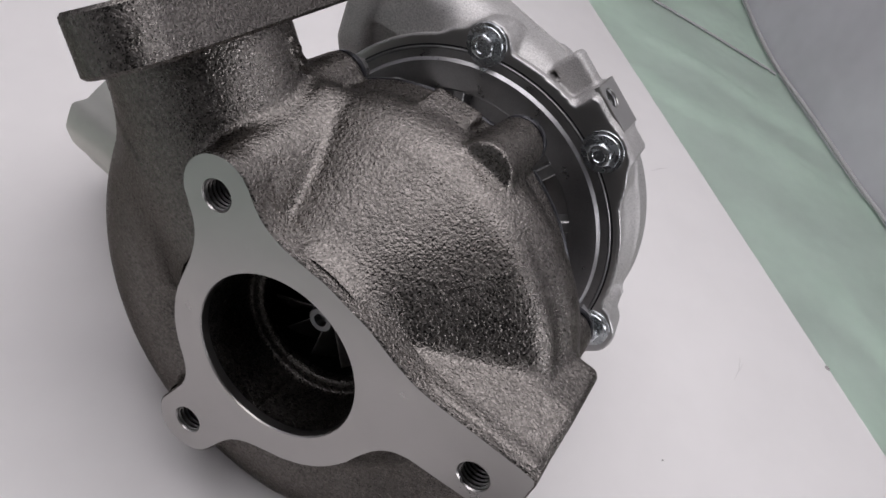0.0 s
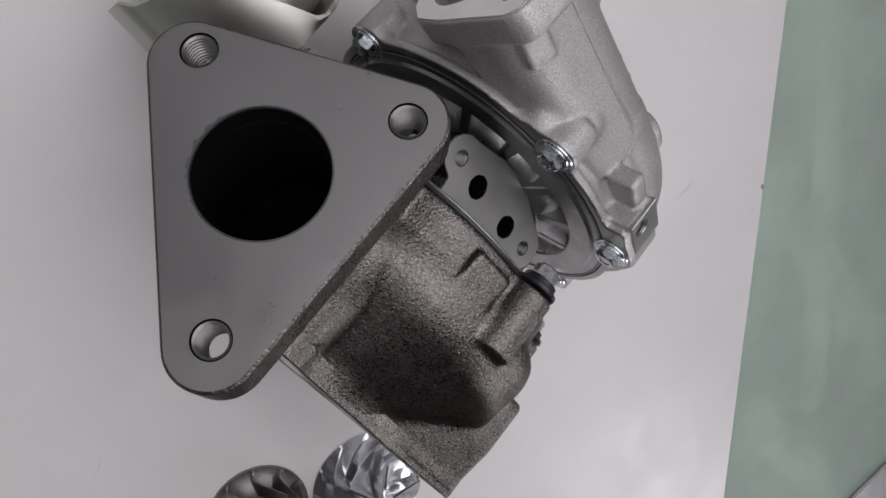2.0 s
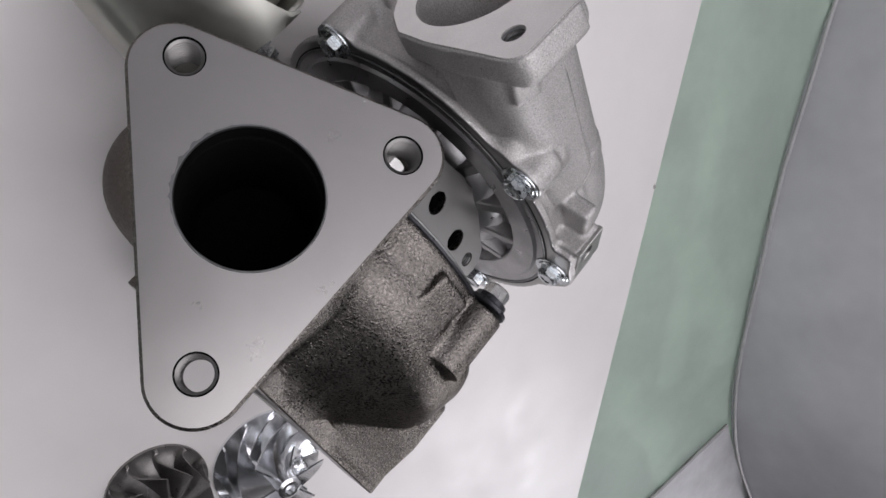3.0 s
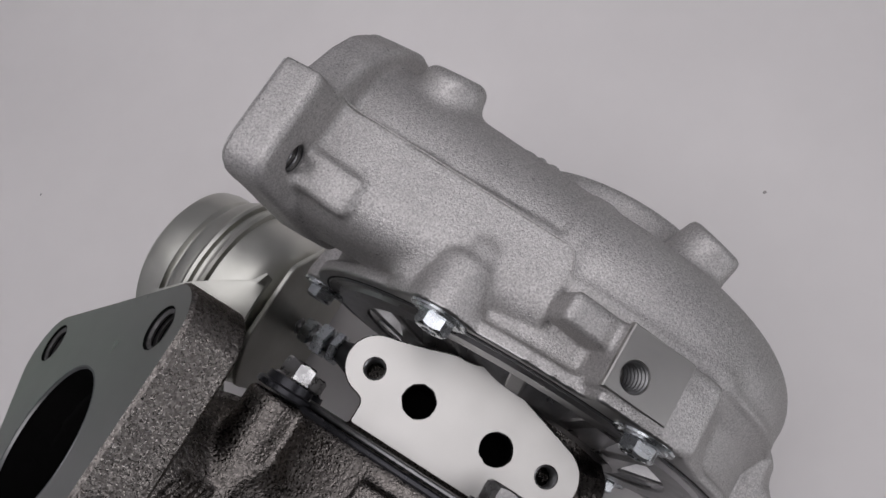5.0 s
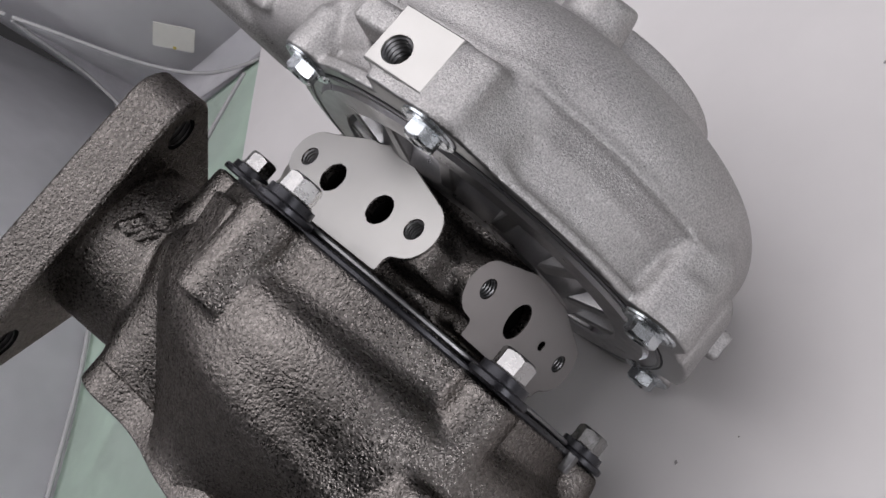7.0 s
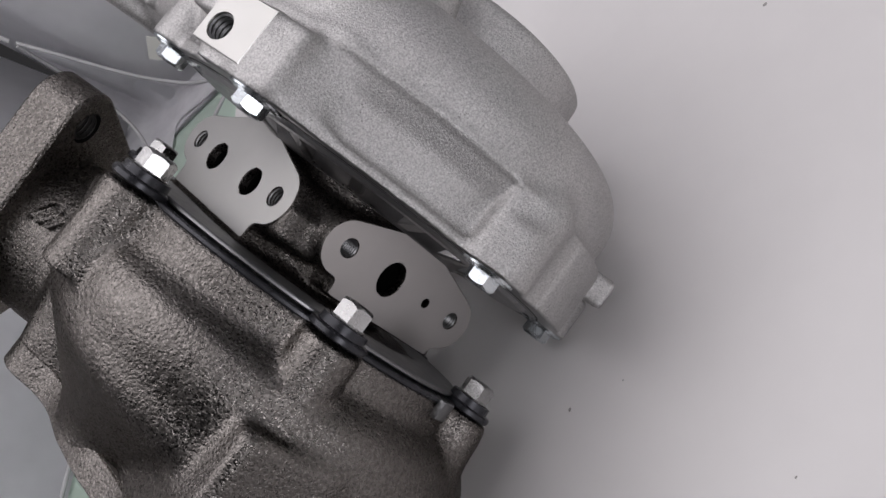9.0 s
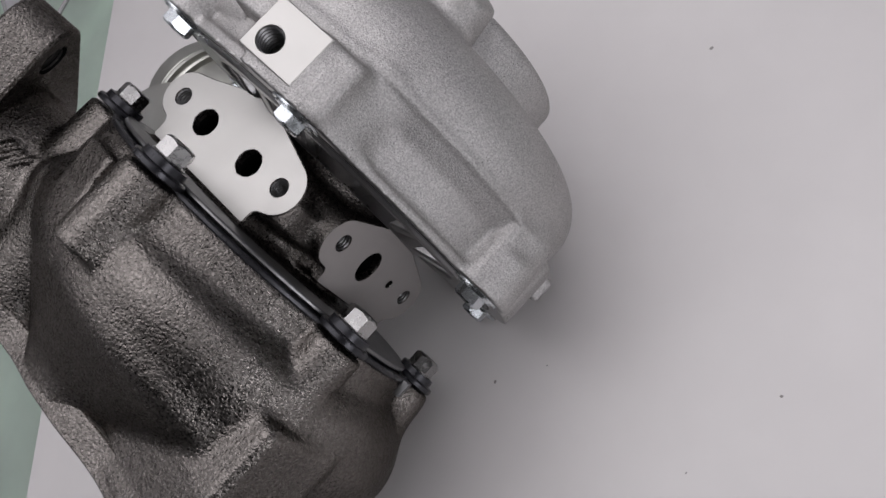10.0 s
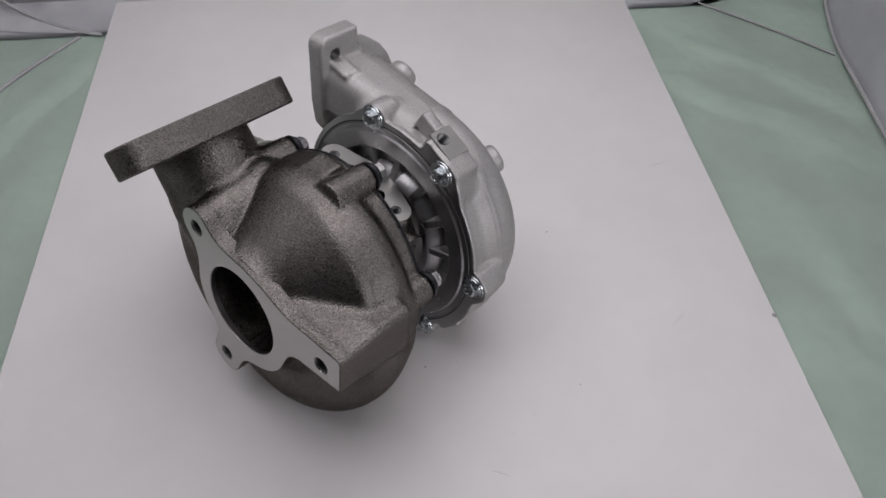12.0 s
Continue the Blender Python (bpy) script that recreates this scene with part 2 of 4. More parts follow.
def block(x0, x1, y0, y1, z0, z1, m=Matrix(), bevel=0.0, bm=None):
    own = bmesh.new()
    bmesh.ops.create_cube(own, size=1.0)
    for v in own.verts:
        v.co = Vector(((x0 + x1) / 2 + v.co.x * (x1 - x0), (y0 + y1) / 2 + v.co.y * (y1 - y0), (z0 + z1) / 2 + v.co.z * (z1 - z0)))
    if bevel:
        bmesh.ops.bevel(own, geom=own.edges[:], offset=bevel, segments=2, affect="EDGES", profile=0.5)
    own.transform(m)
    if bm is None:
        return own
    me = bpy.data.meshes.new("tmp")
    own.to_mesh(me)
    own.free()
    bm.from_mesh(me)
    bpy.data.meshes.remove(me)
    return bm


def threaded_hole(m, r, depth, bm=None, pitch=0.0015):
    """The thread inside a tapped hole: a ribbed tube going down from the frame's origin."""
    prof, z = [], 0.0
    while z > -depth:
        prof += [(r * 1.05, z), (r * 1.05, z - 0.12 * pitch), (r * 0.89, z - 0.45 * pitch), (r * 0.89, z - 0.70 * pitch)]
        z -= pitch
    prof.append((r * 0.88, -depth))
    return turned(prof[::-1], m, 24, bm)


# ---- castings: a field of distances to blended shapes, skinned with a fine net ----
class Casting:
    """Shapes blended with soft fillets, in millimetres."""

    def __init__(self, lo, hi, step):
        self.lo, self.step = np.array(lo, np.float32), step
        n = [int((b - a) / step) + 1 for a, b in zip(lo, hi)]
        ax = [np.arange(k, dtype=np.float32) * step + a for k, a in zip(n, lo)]
        self.x, self.y, self.z = np.meshgrid(*ax, indexing="ij")
        self.r, self.a = np.hypot(self.x, self.y), np.arctan2(self.y, self.x)
        self.f = np.full(self.x.shape, 1e3, np.float32)

    def add(self, d, k=0.0):
        if k <= 0:
            self.f = np.minimum(self.f, d)
        else:
            h = np.clip(0.5 + 0.5 * (self.f - d) / k, 0, 1)
            self.f = self.f + (d - self.f) * h - k * h * (1 - h)

    def cut(self, d, k=0.0):
        if k <= 0:
            self.f = np.maximum(self.f, -d)
        else:
            h = np.clip(0.5 - 0.5 * (self.f + d) / k, 0, 1)
            self.f = self.f + (-d - self.f) * h + k * h * (1 - h)

    def box(self, centre, half, round_=2.0, ax=None):
        """A rounded box; ax: its axes as rows (default: those of the world)."""
        p = [self.x - centre[0], self.y - centre[1], self.z - centre[2]]
        if ax is not None:
            p = [p[0] * a[0] + p[1] * a[1] + p[2] * a[2] for a in ax]
        q = [np.abs(c) - (h - round_) for c, h in zip(p, half)]
        out = np.sqrt(sum(np.maximum(c, 0) ** 2 for c in q))
        return out + np.minimum(np.maximum(np.maximum(q[0], q[1]), q[2]), 0) - round_

    def cone(self, a, b, ra, rb):
        """A bar with round ends from a to b."""
        a, b = np.array(a, float), np.array(b, float)
        d = b - a
        t = np.clip(((self.x - a[0]) * d[0] + (self.y - a[1]) * d[1] + (self.z - a[2]) * d[2]) / (d @ d), 0, 1)
        return np.sqrt((self.x - a[0] - t * d[0]) ** 2 + (self.y - a[1] - t * d[1]) ** 2 + (self.z - a[2] - t * d[2]) ** 2) - (ra + (rb - ra) * t)

    def rod(self, a, b, ra, rb=None, round_=1.5):
        """A bar with flat ends and rounded rims from a to b."""
        rb = ra if rb is None else rb
        a, b = np.array(a, float), np.array(b, float)
        d = b - a
        ln = np.linalg.norm(d)
        d = d / ln
        t = (self.x - a[0]) * d[0] + (self.y - a[1]) * d[1] + (self.z - a[2]) * d[2]
        rr = np.sqrt(np.maximum((self.x - a[0]) ** 2 + (self.y - a[1]) ** 2 + (self.z - a[2]) ** 2 - t * t, 0))
        q0 = rr - (ra + (rb - ra) * np.clip(t / ln, 0, 1)) + round_
        q1 = np.abs(t - ln / 2) - ln / 2 + round_
        return np.hypot(np.maximum(q0, 0), np.maximum(q1, 0)) + np.minimum(np.maximum(q0, q1), 0) - round_

    def slab(self, outline, x0, x1, round_):
        """A plate across the x axis with the outline given in (y, z), its rims rounded."""
        y, z = self.y[0], self.z[0]
        d2, inner = np.full(y.shape, 1e6, np.float32), np.zeros(y.shape, bool)
        for (ay, az), (by, bz) in zip(outline, outline[1:] + outline[:1]):
            t = np.clip(((y - ay) * (by - ay) + (z - az) * (bz - az)) / ((by - ay) ** 2 + (bz - az) ** 2 + 1e-9), 0, 1)
            d2 = np.minimum(d2, np.hypot(y - ay - t * (by - ay), z - az - t * (bz - az)))
            if abs(bz - az) > 1e-9:
                inner ^= ((az > z) != (bz > z)) & (y < (by - ay) * (z - az) / (bz - az) + ay)
        q0 = (np.where(inner, -d2, d2) + round_)[None]
        q1 = np.abs(self.x - (x0 + x1) / 2) - (x1 - x0) / 2 + round_
        return np.hypot(np.maximum(q0, 0), np.maximum(q1, 0)) + np.minimum(np.maximum(q0, q1), 0) - round_

    def top(self, u, w):
        """The height of the skin over the place (u, w), seen along the y axis."""
        i, k = int(round((u - self.lo[0]) / self.step)), int(round((w - self.lo[2]) / self.step))
        row = self.f[i, :, k]
        j = int(np.nonzero(row < 0)[0].max())
        return float(self.lo[1] + self.step * (j + row[j] / (row[j] - row[j + 1])))

    def disc(self, r, z0, z1, round_=1.5):
        q0, q1 = self.r - r + round_, np.abs(self.z - (z0 + z1) / 2) - (z1 - z0) / 2 + round_
        return np.hypot(np.maximum(q0, 0), np.maximum(q1, 0)) + np.minimum(np.maximum(q0, q1), 0) - round_

    def skin(self, name, mats, pick=None):
        """The net over the zero level, as a mesh in metres. pick(centres) gives each face's material."""
        f = self.f
        s = f < 0
        n = np.array(f.shape)
        c = [f[i : n[0] - 1 + i, j : n[1] - 1 + j, k : n[2] - 1 + k] for i in (0, 1) for j in (0, 1) for k in (0, 1)]
        inside = sum((q < 0).astype(np.int8) for q in c)
        cells = np.argwhere((inside > 0) & (inside < 8))
        index = np.full(n - 1, -1, np.int64)
        index[tuple(cells.T)] = np.arange(len(cells))
        val = np.stack([q[tuple(cells.T)] for q in c], 1)
        off = np.array([(i, j, k) for i in (0, 1) for j in (0, 1) for k in (0, 1)], float)
        total, count = np.zeros((len(cells), 3)), np.zeros(len(cells))
        for p in range(8):
            for q in range(p + 1, 8):
                if np.abs(off[p] - off[q]).sum() == 1:
                    hit = (val[:, p] < 0) != (val[:, q] < 0)
                    t = np.where(hit, val[:, p] / np.where(hit, val[:, p] - val[:, q], 1), 0)
                    total += (off[p] + t[:, None] * (off[q] - off[p])) * hit[:, None]
                    count += hit
        verts = (cells + total / count[:, None]) * self.step + self.lo
        quads = []
        for ax in range(3):
            b1, b2 = [q for q in range(3) if q != ax]
            lo = [slice(None)] * 3
            hi = [slice(None)] * 3
            lo[ax], hi[ax] = slice(0, -1), slice(1, None)
            change = s[tuple(lo)] != s[tuple(hi)]
            e = np.argwhere(change)
            e = e[(e[:, b1] > 0) & (e[:, b2] > 0) & (e[:, b1] < n[b1] - 1) & (e[:, b2] < n[b2] - 1)]
            start = s[tuple(e.T)]
            around = []
            for d1, d2 in ((-1, -1), (0, -1), (0, 0), (-1, 0)):
                q = e.copy()
                q[:, b1] += d1
                q[:, b2] += d2
                around.append(index[tuple(q.T)])
            quad = np.stack(around, 1)
            flip = start if ax != 1 else ~start
            quad[~flip] = quad[~flip][:, ::-1]
            quads.append(quad)
        quads = np.concatenate(quads)
        me = bpy.data.meshes.new(name)
        me.vertices.add(len(verts))
        me.vertices.foreach_set("co", (verts * 0.001).astype(np.float32).ravel())
        me.loops.add(quads.size)
        me.loops.foreach_set("vertex_index", quads.astype(np.int32).ravel())
        me.polygons.add(len(quads))
        me.polygons.foreach_set("loop_start", np.arange(0, quads.size, 4, dtype=np.int32))
        me.polygons.foreach_set("use_smooth", np.ones(len(quads), bool))
        for m in mats:
            me.materials.append(m)
        if pick is not None:
            me.polygons.foreach_set("material_index", pick(verts[quads].mean(1)).astype(np.int32))
        me.update(calc_edges=True)
        me.validate()
        return me


# ---- the setting: a small photo tent with a green floor, grey sides and white piping ----
def sheet(name, fn, nu, nv, mat, thick=0.0):
    """A cloth: fn(u, v) for u, v from 0 to 1 gives its points."""
    bm = bmesh.new()
    g = [[bm.verts.new(fn(i / nu, j / nv)) for j in range(nv + 1)] for i in range(nu + 1)]
    for i in range(nu):
        for j in range(nv):
            bm.faces.new((g[i][j], g[i + 1][j], g[i + 1][j + 1], g[i][j + 1]))
    if thick:
        bmesh.ops.solidify(bm, geom=bm.faces[:], thickness=thick)
    return part(name, bm, mat, None, "", 60)


def right_x(y):
    at = (-0.45, -0.317, -0.27, -0.20, -0.12, -0.04, 0.03, 0.10, 0.16, 0.21, 0.26, 0.30, 0.35, 0.52)
    off = (0.58, 0.467, 0.438, 0.420, 0.407, 0.399, 0.396, 0.398, 0.404, 0.410, 0.416, 0.425, 0.441, 0.51)
    return sum(float(np.interp(y + 0.008 * k, at, off)) for k in range(-6, 7)) / 13


def left_x(y):
    return -0.405 - 0.04 * ((y - 0.03) / 0.28) ** 2


def back_y(x):
    return 0.352 + 0.6 * max(0.0, -x - 0.385) + 0.4 * max(0.0, x - 0.32)


def ripple(x, y, k=1.0):
    return k * noise.noise(Vector((x * 7.0, y * 7.0, 3.1)))


FOLDS = ((-0.262, 0.300, -0.355, 0.150), (-0.300, 0.240, -0.380, 0.060), (0.262, 0.325, 0.395, 0.180), (0.255, 0.230, 0.400, 0.100), (0.275, -0.060, 0.385, -0.160), (0.270, -0.200, 0.390, -0.330), (0.300, 0.030, 0.330, -0.200))


def floor_point(u, v):
    x, y = -0.56 + 1.12 * u, -0.44 + 0.84 * v
    z = -0.0078 + ripple(x, v, 0.0016)
    for ax, ay, bx, by in FOLDS:
        t = min(1.0, max(0.0, ((x - ax) * (bx - ax) + (y - ay) * (by - ay)) / ((bx - ax) ** 2 + (by - ay) ** 2)))
        d = math.hypot(x - ax - t * (bx - ax), y - ay - t * (by - ay) + 0.006 * math.sin(9 * t))
        z += 0.0022 * math.exp(-((d / 0.007) ** 2)) * math.sin(math.pi * (0.15 + 0.7 * t))
    return (x, y, z)


tagged(sheet("ground", floor_point, 190, 150, GREEN_FABRIC, thick=0.0008),
       "pale green fabric floor of a photo tent, slightly creased", "tent floor", "", "structure")


def right_wall(u, v):
    y = -0.45 + 0.97 * u
    x = right_x(y) - 0.0005
    return (x + 0.11 * v + 0.012 * math.sin(9 * y + 2) * v + ripple(y, v, 0.006) * min(1, v * v * 9), y, -0.036 + 0.78 * v)


def left_wall(u, v):
    y = -0.45 + 0.97 * u
    x = left_x(y) + 0.0005
    return (x - 0.14 * v - ripple(y, v + 4, 0.006) * min(1, v * v * 9), y, -0.036 + 0.78 * v)


def back_wall(u, v):
    x = -0.50 + 1.0 * u
    y0 = back_y(x)
    flat = 0.046
    run = v * 0.85
    if run < flat:
        return (x, y0 + run, -0.0062 - 0.0004 * math.sin(run * 50))
    rise = run - flat
    bend = 0.010
    if rise < bend * 1.57:
        a = rise / bend
        return (x, y0 + flat + bend * math.sin(a), -0.0062 + bend * (1 - math.cos(a)))
    return (x, y0 + flat + bend + 0.02 * (rise - bend * 1.57) + ripple(x, v, 0.006), -0.0062 + bend + rise - bend * 1.57)


tagged(sheet("wall_east", right_wall, 160, 40, GREY_FABRIC, thick=0.0015), "dark grey fabric side of the photo tent", "tent wall", "", "structure")
tagged(sheet("wall_west", left_wall, 160, 40, GREY_FABRIC, thick=0.0015), "dark grey fabric side of the photo tent", "tent wall", "", "structure")
tagged(sheet("wall_north", back_wall, 60, 60, GREY_FABRIC, thick=0.0015), "dark grey fabric back of the photo tent, curving up from the floor", "tent wall", "", "structure")
tagged(sheet("ceiling", lambda u, v: (-0.58 + 1.16 * u, -0.45 + 0.97 * v, 0.75), 4, 4, PALE_FABRIC, thick=0.0015), "pale fabric roof of the photo tent", "tent roof", "", "structure")


def seam(points, r, label):
    return tagged(part("trim", tube(points, r, 8), PIPING, None, "", 60), label, "seam", "seams of the tent", "structure")


def run_of(fn, a, b, n=40):
    return [fn(a + (b - a) * i / n) for i in range(n + 1)]


seam(run_of(lambda y: (right_x(y), y, -0.003 + 0.0008 * math.sin(40 * y)), -0.44, 0.40), 0.0017, "white piping along the foot of the tent's side")
seam(run_of(lambda y: (left_x(y), y, -0.003 + 0.0008 * math.sin(37 * y)), -0.44, 0.22), 0.0017, "white piping along the foot of the tent's side")
seam(run_of(lambda t: (0.414 - 0.098 * t, 0.258 + 0.098 * t + 0.003 * math.sin(3 * t), -0.0062), 0, 1), 0.0010, "pale diagonal seam in the corner of the tent floor")
seam(run_of(lambda t: (0.439 - 0.085 * t, -0.277 - 0.051 * t, -0.0056), 0, 2), 0.0014, "pale diagonal seam in the corner of the tent floor")
seam(run_of(lambda t: (-0.278 - 0.078 * t - 0.012 * math.sin(3.1 * t), 0.351 - 0.15 * t, -0.0072), 0, 1), 0.0018, "pale diagonal fold in the corner of the tent floor")


# the pale gusset that closes the corner between the back and the west side, with its two curved seams
def along(points, t):
    s = t * (len(points) - 1)
    i = min(int(s), len(points) - 2)
    return Vector(points[i]).lerp(Vector(points[i + 1]), s - i)


def eased(points, t, w=0.09):
    """The same line with its corners rounded off."""
    return sum((along(points, min(1, max(0, t + w * k / 3))) for k in (-3, -2, -1, 0, 1, 2, 3)), Vector()) / 7


UPPER = ((-0.250, 0.348, -0.005), (-0.288, 0.360, -0.005), (-0.343, 0.395, -0.003), (-0.359, 0.398, 0.014), (-0.375, 0.398, 0.042), (-0.388, 0.398, 0.078), (-0.400, 0.400, 0.105), (-0.413, 0.402, 0.132))
LOWER = ((-0.353, 0.250, -0.005), (-0.387, 0.325, -0.004), (-0.418, 0.372, -0.003), (-0.433, 0.402, 0.008), (-0.437, 0.416, 0.035), (-0.434, 0.420, 0.060), (-0.426, 0.412, 0.095), (-0.413, 0.402, 0.132))
FOOT = ((-0.353, 0.250, -0.005), (-0.357, 0.310, -0.005), (-0.362, 0.361, -0.005), (-0.310, 0.354, -0.005), (-0.250, 0.350, -0.005))


def gusset(u, v):
    foot, tip = eased(FOOT, v, 0.04), Vector(UPPER[-1])
    lo = eased(LOWER, u) - Vector(LOWER[0]).lerp(tip, u)
    hi = eased(UPPER, u) - Vector(UPPER[0]).lerp(tip, u)
    sag = Vector((-0.010, 0.008, 0.0)) * math.sin(math.pi * v) * math.sin(math.pi * u)
    return foot.lerp(tip, u) + lo * (1 - v) + hi * v + sag


tagged(sheet("wall_northwest", gusset, 40, 40, GUSSET_FABRIC, thick=0.001), "pale grey fabric gusset closing the tent corner", "tent wall", "", "structure")
seam(run_of(lambda t: eased(UPPER, t), 0, 1), 0.0017, "white curved seam of the corner gusset")
seam(run_of(lambda t: eased(LOWER, t), 0, 1), 0.0017, "white curved seam of the corner gusset")
seam([(-0.413, 0.402, 0.132), (-0.424, 0.404, 0.17), (-0.438, 0.407, 0.23), (-0.452, 0.410, 0.32)], 0.0020, "white upright seam in the tent corner")

# the pale cloth in the corner of the floor, between the diagonal seam and the side
def floor_corner(u, v):
    a = Vector((0.439, -0.277, -0.0056)).lerp(Vector((0.269, -0.379, -0.0056)), u)
    y = -0.277 - 0.160 * v
    b = Vector((right_x(y) - 0.001, y, -0.0052))
    return a.lerp(b.lerp(Vector((0.269, -0.437, -0.0056)), u), v)


tagged(sheet("wall_southeast", floor_corner, 20, 12, GUSSET_FABRIC, thick=0.0008), "pale grey fabric gusset in the tent corner", "tent wall", "", "structure")

# the label on the back of the tent
label_frame = frame_of((-0.328, 0.3985, 0.0325), (0.56, 0.0, -0.83), (0, -1, 0))
label_tag = tagged(part("paper_label", plate(rounded([(-0.0165, -0.0120), (0.0165, -0.0120), (0.0165, 0.0120), (-0.0165, 0.0120)], 0.001), 0, 0.0006, label_frame), PAPER),
                   "small off-white paper label stuck on the grey tent back", "label")
part("stain", plate(ring(0.001, -0.0105, 0.0015, 12), 0.0007, 0.0010, label_frame), TAPE_YELLOW, label_tag, "yellowish stain")


# ---- the white board ----
def build_board():
    bm = block(-0.2500, 0.2405, -0.44, 0.398, -0.0045, 0.0, bevel=0.0006)
    return tagged(part("board", bm, BOARD_WHITE, None), "large white foam board with small scuffs and specks", "board")


board = build_board()
for x, y, a, ln in ((0.1750, -0.0300, 35, 0.016), (0.1780, -0.0260, 50, 0.009), (-0.160, -0.130, 70, 0.012), (0.045, -0.125, -20, 0.010), (0.205, 0.120, 10, 0.014)):
    m = pose(x, y, 0.00003, 0, 0, a)
    run = [m @ Vector((ln * (k / 8 - 0.5), 0.0012 * noise.noise(Vector((k * 0.4, x * 50, y * 50))), 0)) for k in range(9)]
    part("scuff", tube(run, [0.00003 + 0.00013 * math.sin(math.pi * (k + 0.5) / 9) for k in range(9)], 6), SCUFF, board, "faint grey scuff")
for x, y, sx, sy, a in ((0.1053, 0.0563, 0.0011, 0.0008, 20), (0.0087, -0.0500, 0.0009, 0.0007, 70), (0.1015, -0.0720, 0.0007, 0.0006, 0),
                        (0.0290, -0.0480, 0.0004, 0.0003, 10), (0.2393, -0.0324, 0.0017, 0.0024, 15), (0.0700, -0.0900, 0.0006, 0.0003, 35),
                        (-0.1900, 0.1700, 0.0008, 0.0005, 50), (0.0560, -0.1010, 0.0007, 0.0002, -40)):
    bm = bmesh.new()
    bmesh.ops.create_icosphere(bm, subdivisions=2, radius=1.0)
    for v in bm.verts:
        v.co *= 1 + 0.25 * noise.noise(v.co * 2 + Vector((x * 99, y * 99, 0)))
    bm.transform(Matrix.Translation((x, y, 0.0001)) @ pose(0, 0, 0, 0, 0, a) @ Matrix.Diagonal((sx * 0.75, sy * 0.75, 0.0002, 1)))
    tagged(part("dirt_speck", bm, DIRT), "tiny dark speck of dirt on the white board", "dirt", "specks on the board")


# ---- the turbocharger, in its own frame: z along the shaft from turbine to compressor, y nearly up ----
TURBO = Matrix(((-0.658064, 0.097418, 0.746634, -0.00878), (0.752962, 0.085140, 0.652533, 0.00743), (0.0, 0.991595, -0.129379, 0.06934), (0, 0, 0, 1)))
turbo = tagged(new("turbocharger"), "turbocharger with dark iron turbine and pale aluminium compressor on board", "turbocharger")
turbo.empty_display_size = 0.05
turbo.matrix_world = TURBO


def mm(*p):
    return Vector(p) * 0.001


def soft_max(a, b, k):
    h = np.clip(0.5 + 0.5 * (a - b) / k, 0, 1)
    return b + (a - b) * h + k * h * (1 - h)


def soft_min(a, b, k):
    return -soft_max(-a, -b, k)


def disc2(x, y, cx, cy, r):
    return np.hypot(x - cx, y - cy) - r


def bar2(x, y, ax, ay, bx, by, r):
    t = np.clip(((x - ax) * (bx - ax) + (y - ay) * (by - ay)) / ((bx - ax) ** 2 + (by - ay) ** 2), 0, 1)
    return np.hypot(x - ax - t * (bx - ax), y - ay - t * (by - ay)) - r


def box2(x, y, x0, x1, y0, y1, r=1.0):
    qx, qy = np.abs(x - (x0 + x1) / 2) - (x1 - x0) / 2 + r, np.abs(y - (y0 + y1) / 2) - (y1 - y0) / 2 + r
    return np.hypot(np.maximum(qx, 0), np.maximum(qy, 0)) + np.minimum(np.maximum(qx, qy), 0) - r


def contour(shape, cx, cy, n=180, far=90.0):
    """The outline of a flat shape, given as a distance, found outwards from a point inside it."""
    out = []
    for i in range(n):
        a = 2 * math.pi * i / n
        s = np.arange(0, far, 0.1)
        d = shape(cx + s * math.cos(a), cy + s * math.sin(a))
        k = int(np.argmax(d > 0))
        out.append(((cx + s[k] * math.cos(a)) * 0.001, (cy + s[k] * math.sin(a)) * 0.001))
    return out


def hull(points):
    pts = sorted(set(points))

    def half(some):
        h = []
        for p in some:
            while len(h) > 1 and (h[-1][0] - h[-2][0]) * (p[1] - h[-2][1]) - (h[-1][1] - h[-2][1]) * (p[0] - h[-2][0]) <= 0:
                h.pop()
            h.append(p)
        return h

    lower, upper = half(pts), half(pts[::-1])
    return lower[:-1] + upper[:-1]


# -- turbine housing --
IN_C, IN_N = np.array((83.5, 61.6, -73.8)), np.array((0.643, 0.765, -0.024))
OUT_HOLES = ((32.7, 36.2), (18.2, -48.4), (-63.0, 11.8))
TURBINE_BOLTS = [(63.8, 45 + 60 * k) for k in range(6)]


def polar(r, deg):
    return r * math.cos(radians(deg)), r * math.sin(radians(deg))


def outlet_shape(x, y):
    d = disc2(x, y, 0, -1, 36.0)
    d = soft_min(d, bar2(x, y, 0, 0, 32.7, 36.6, 11.6), 14)
    d = soft_min(d, bar2(x, y, 0, -10, 18.2, -49.5, 11.2), 10)
    return soft_min(d, box2(x, y, -76.5, -20, 1.8, 25.0, 2.0), 16)


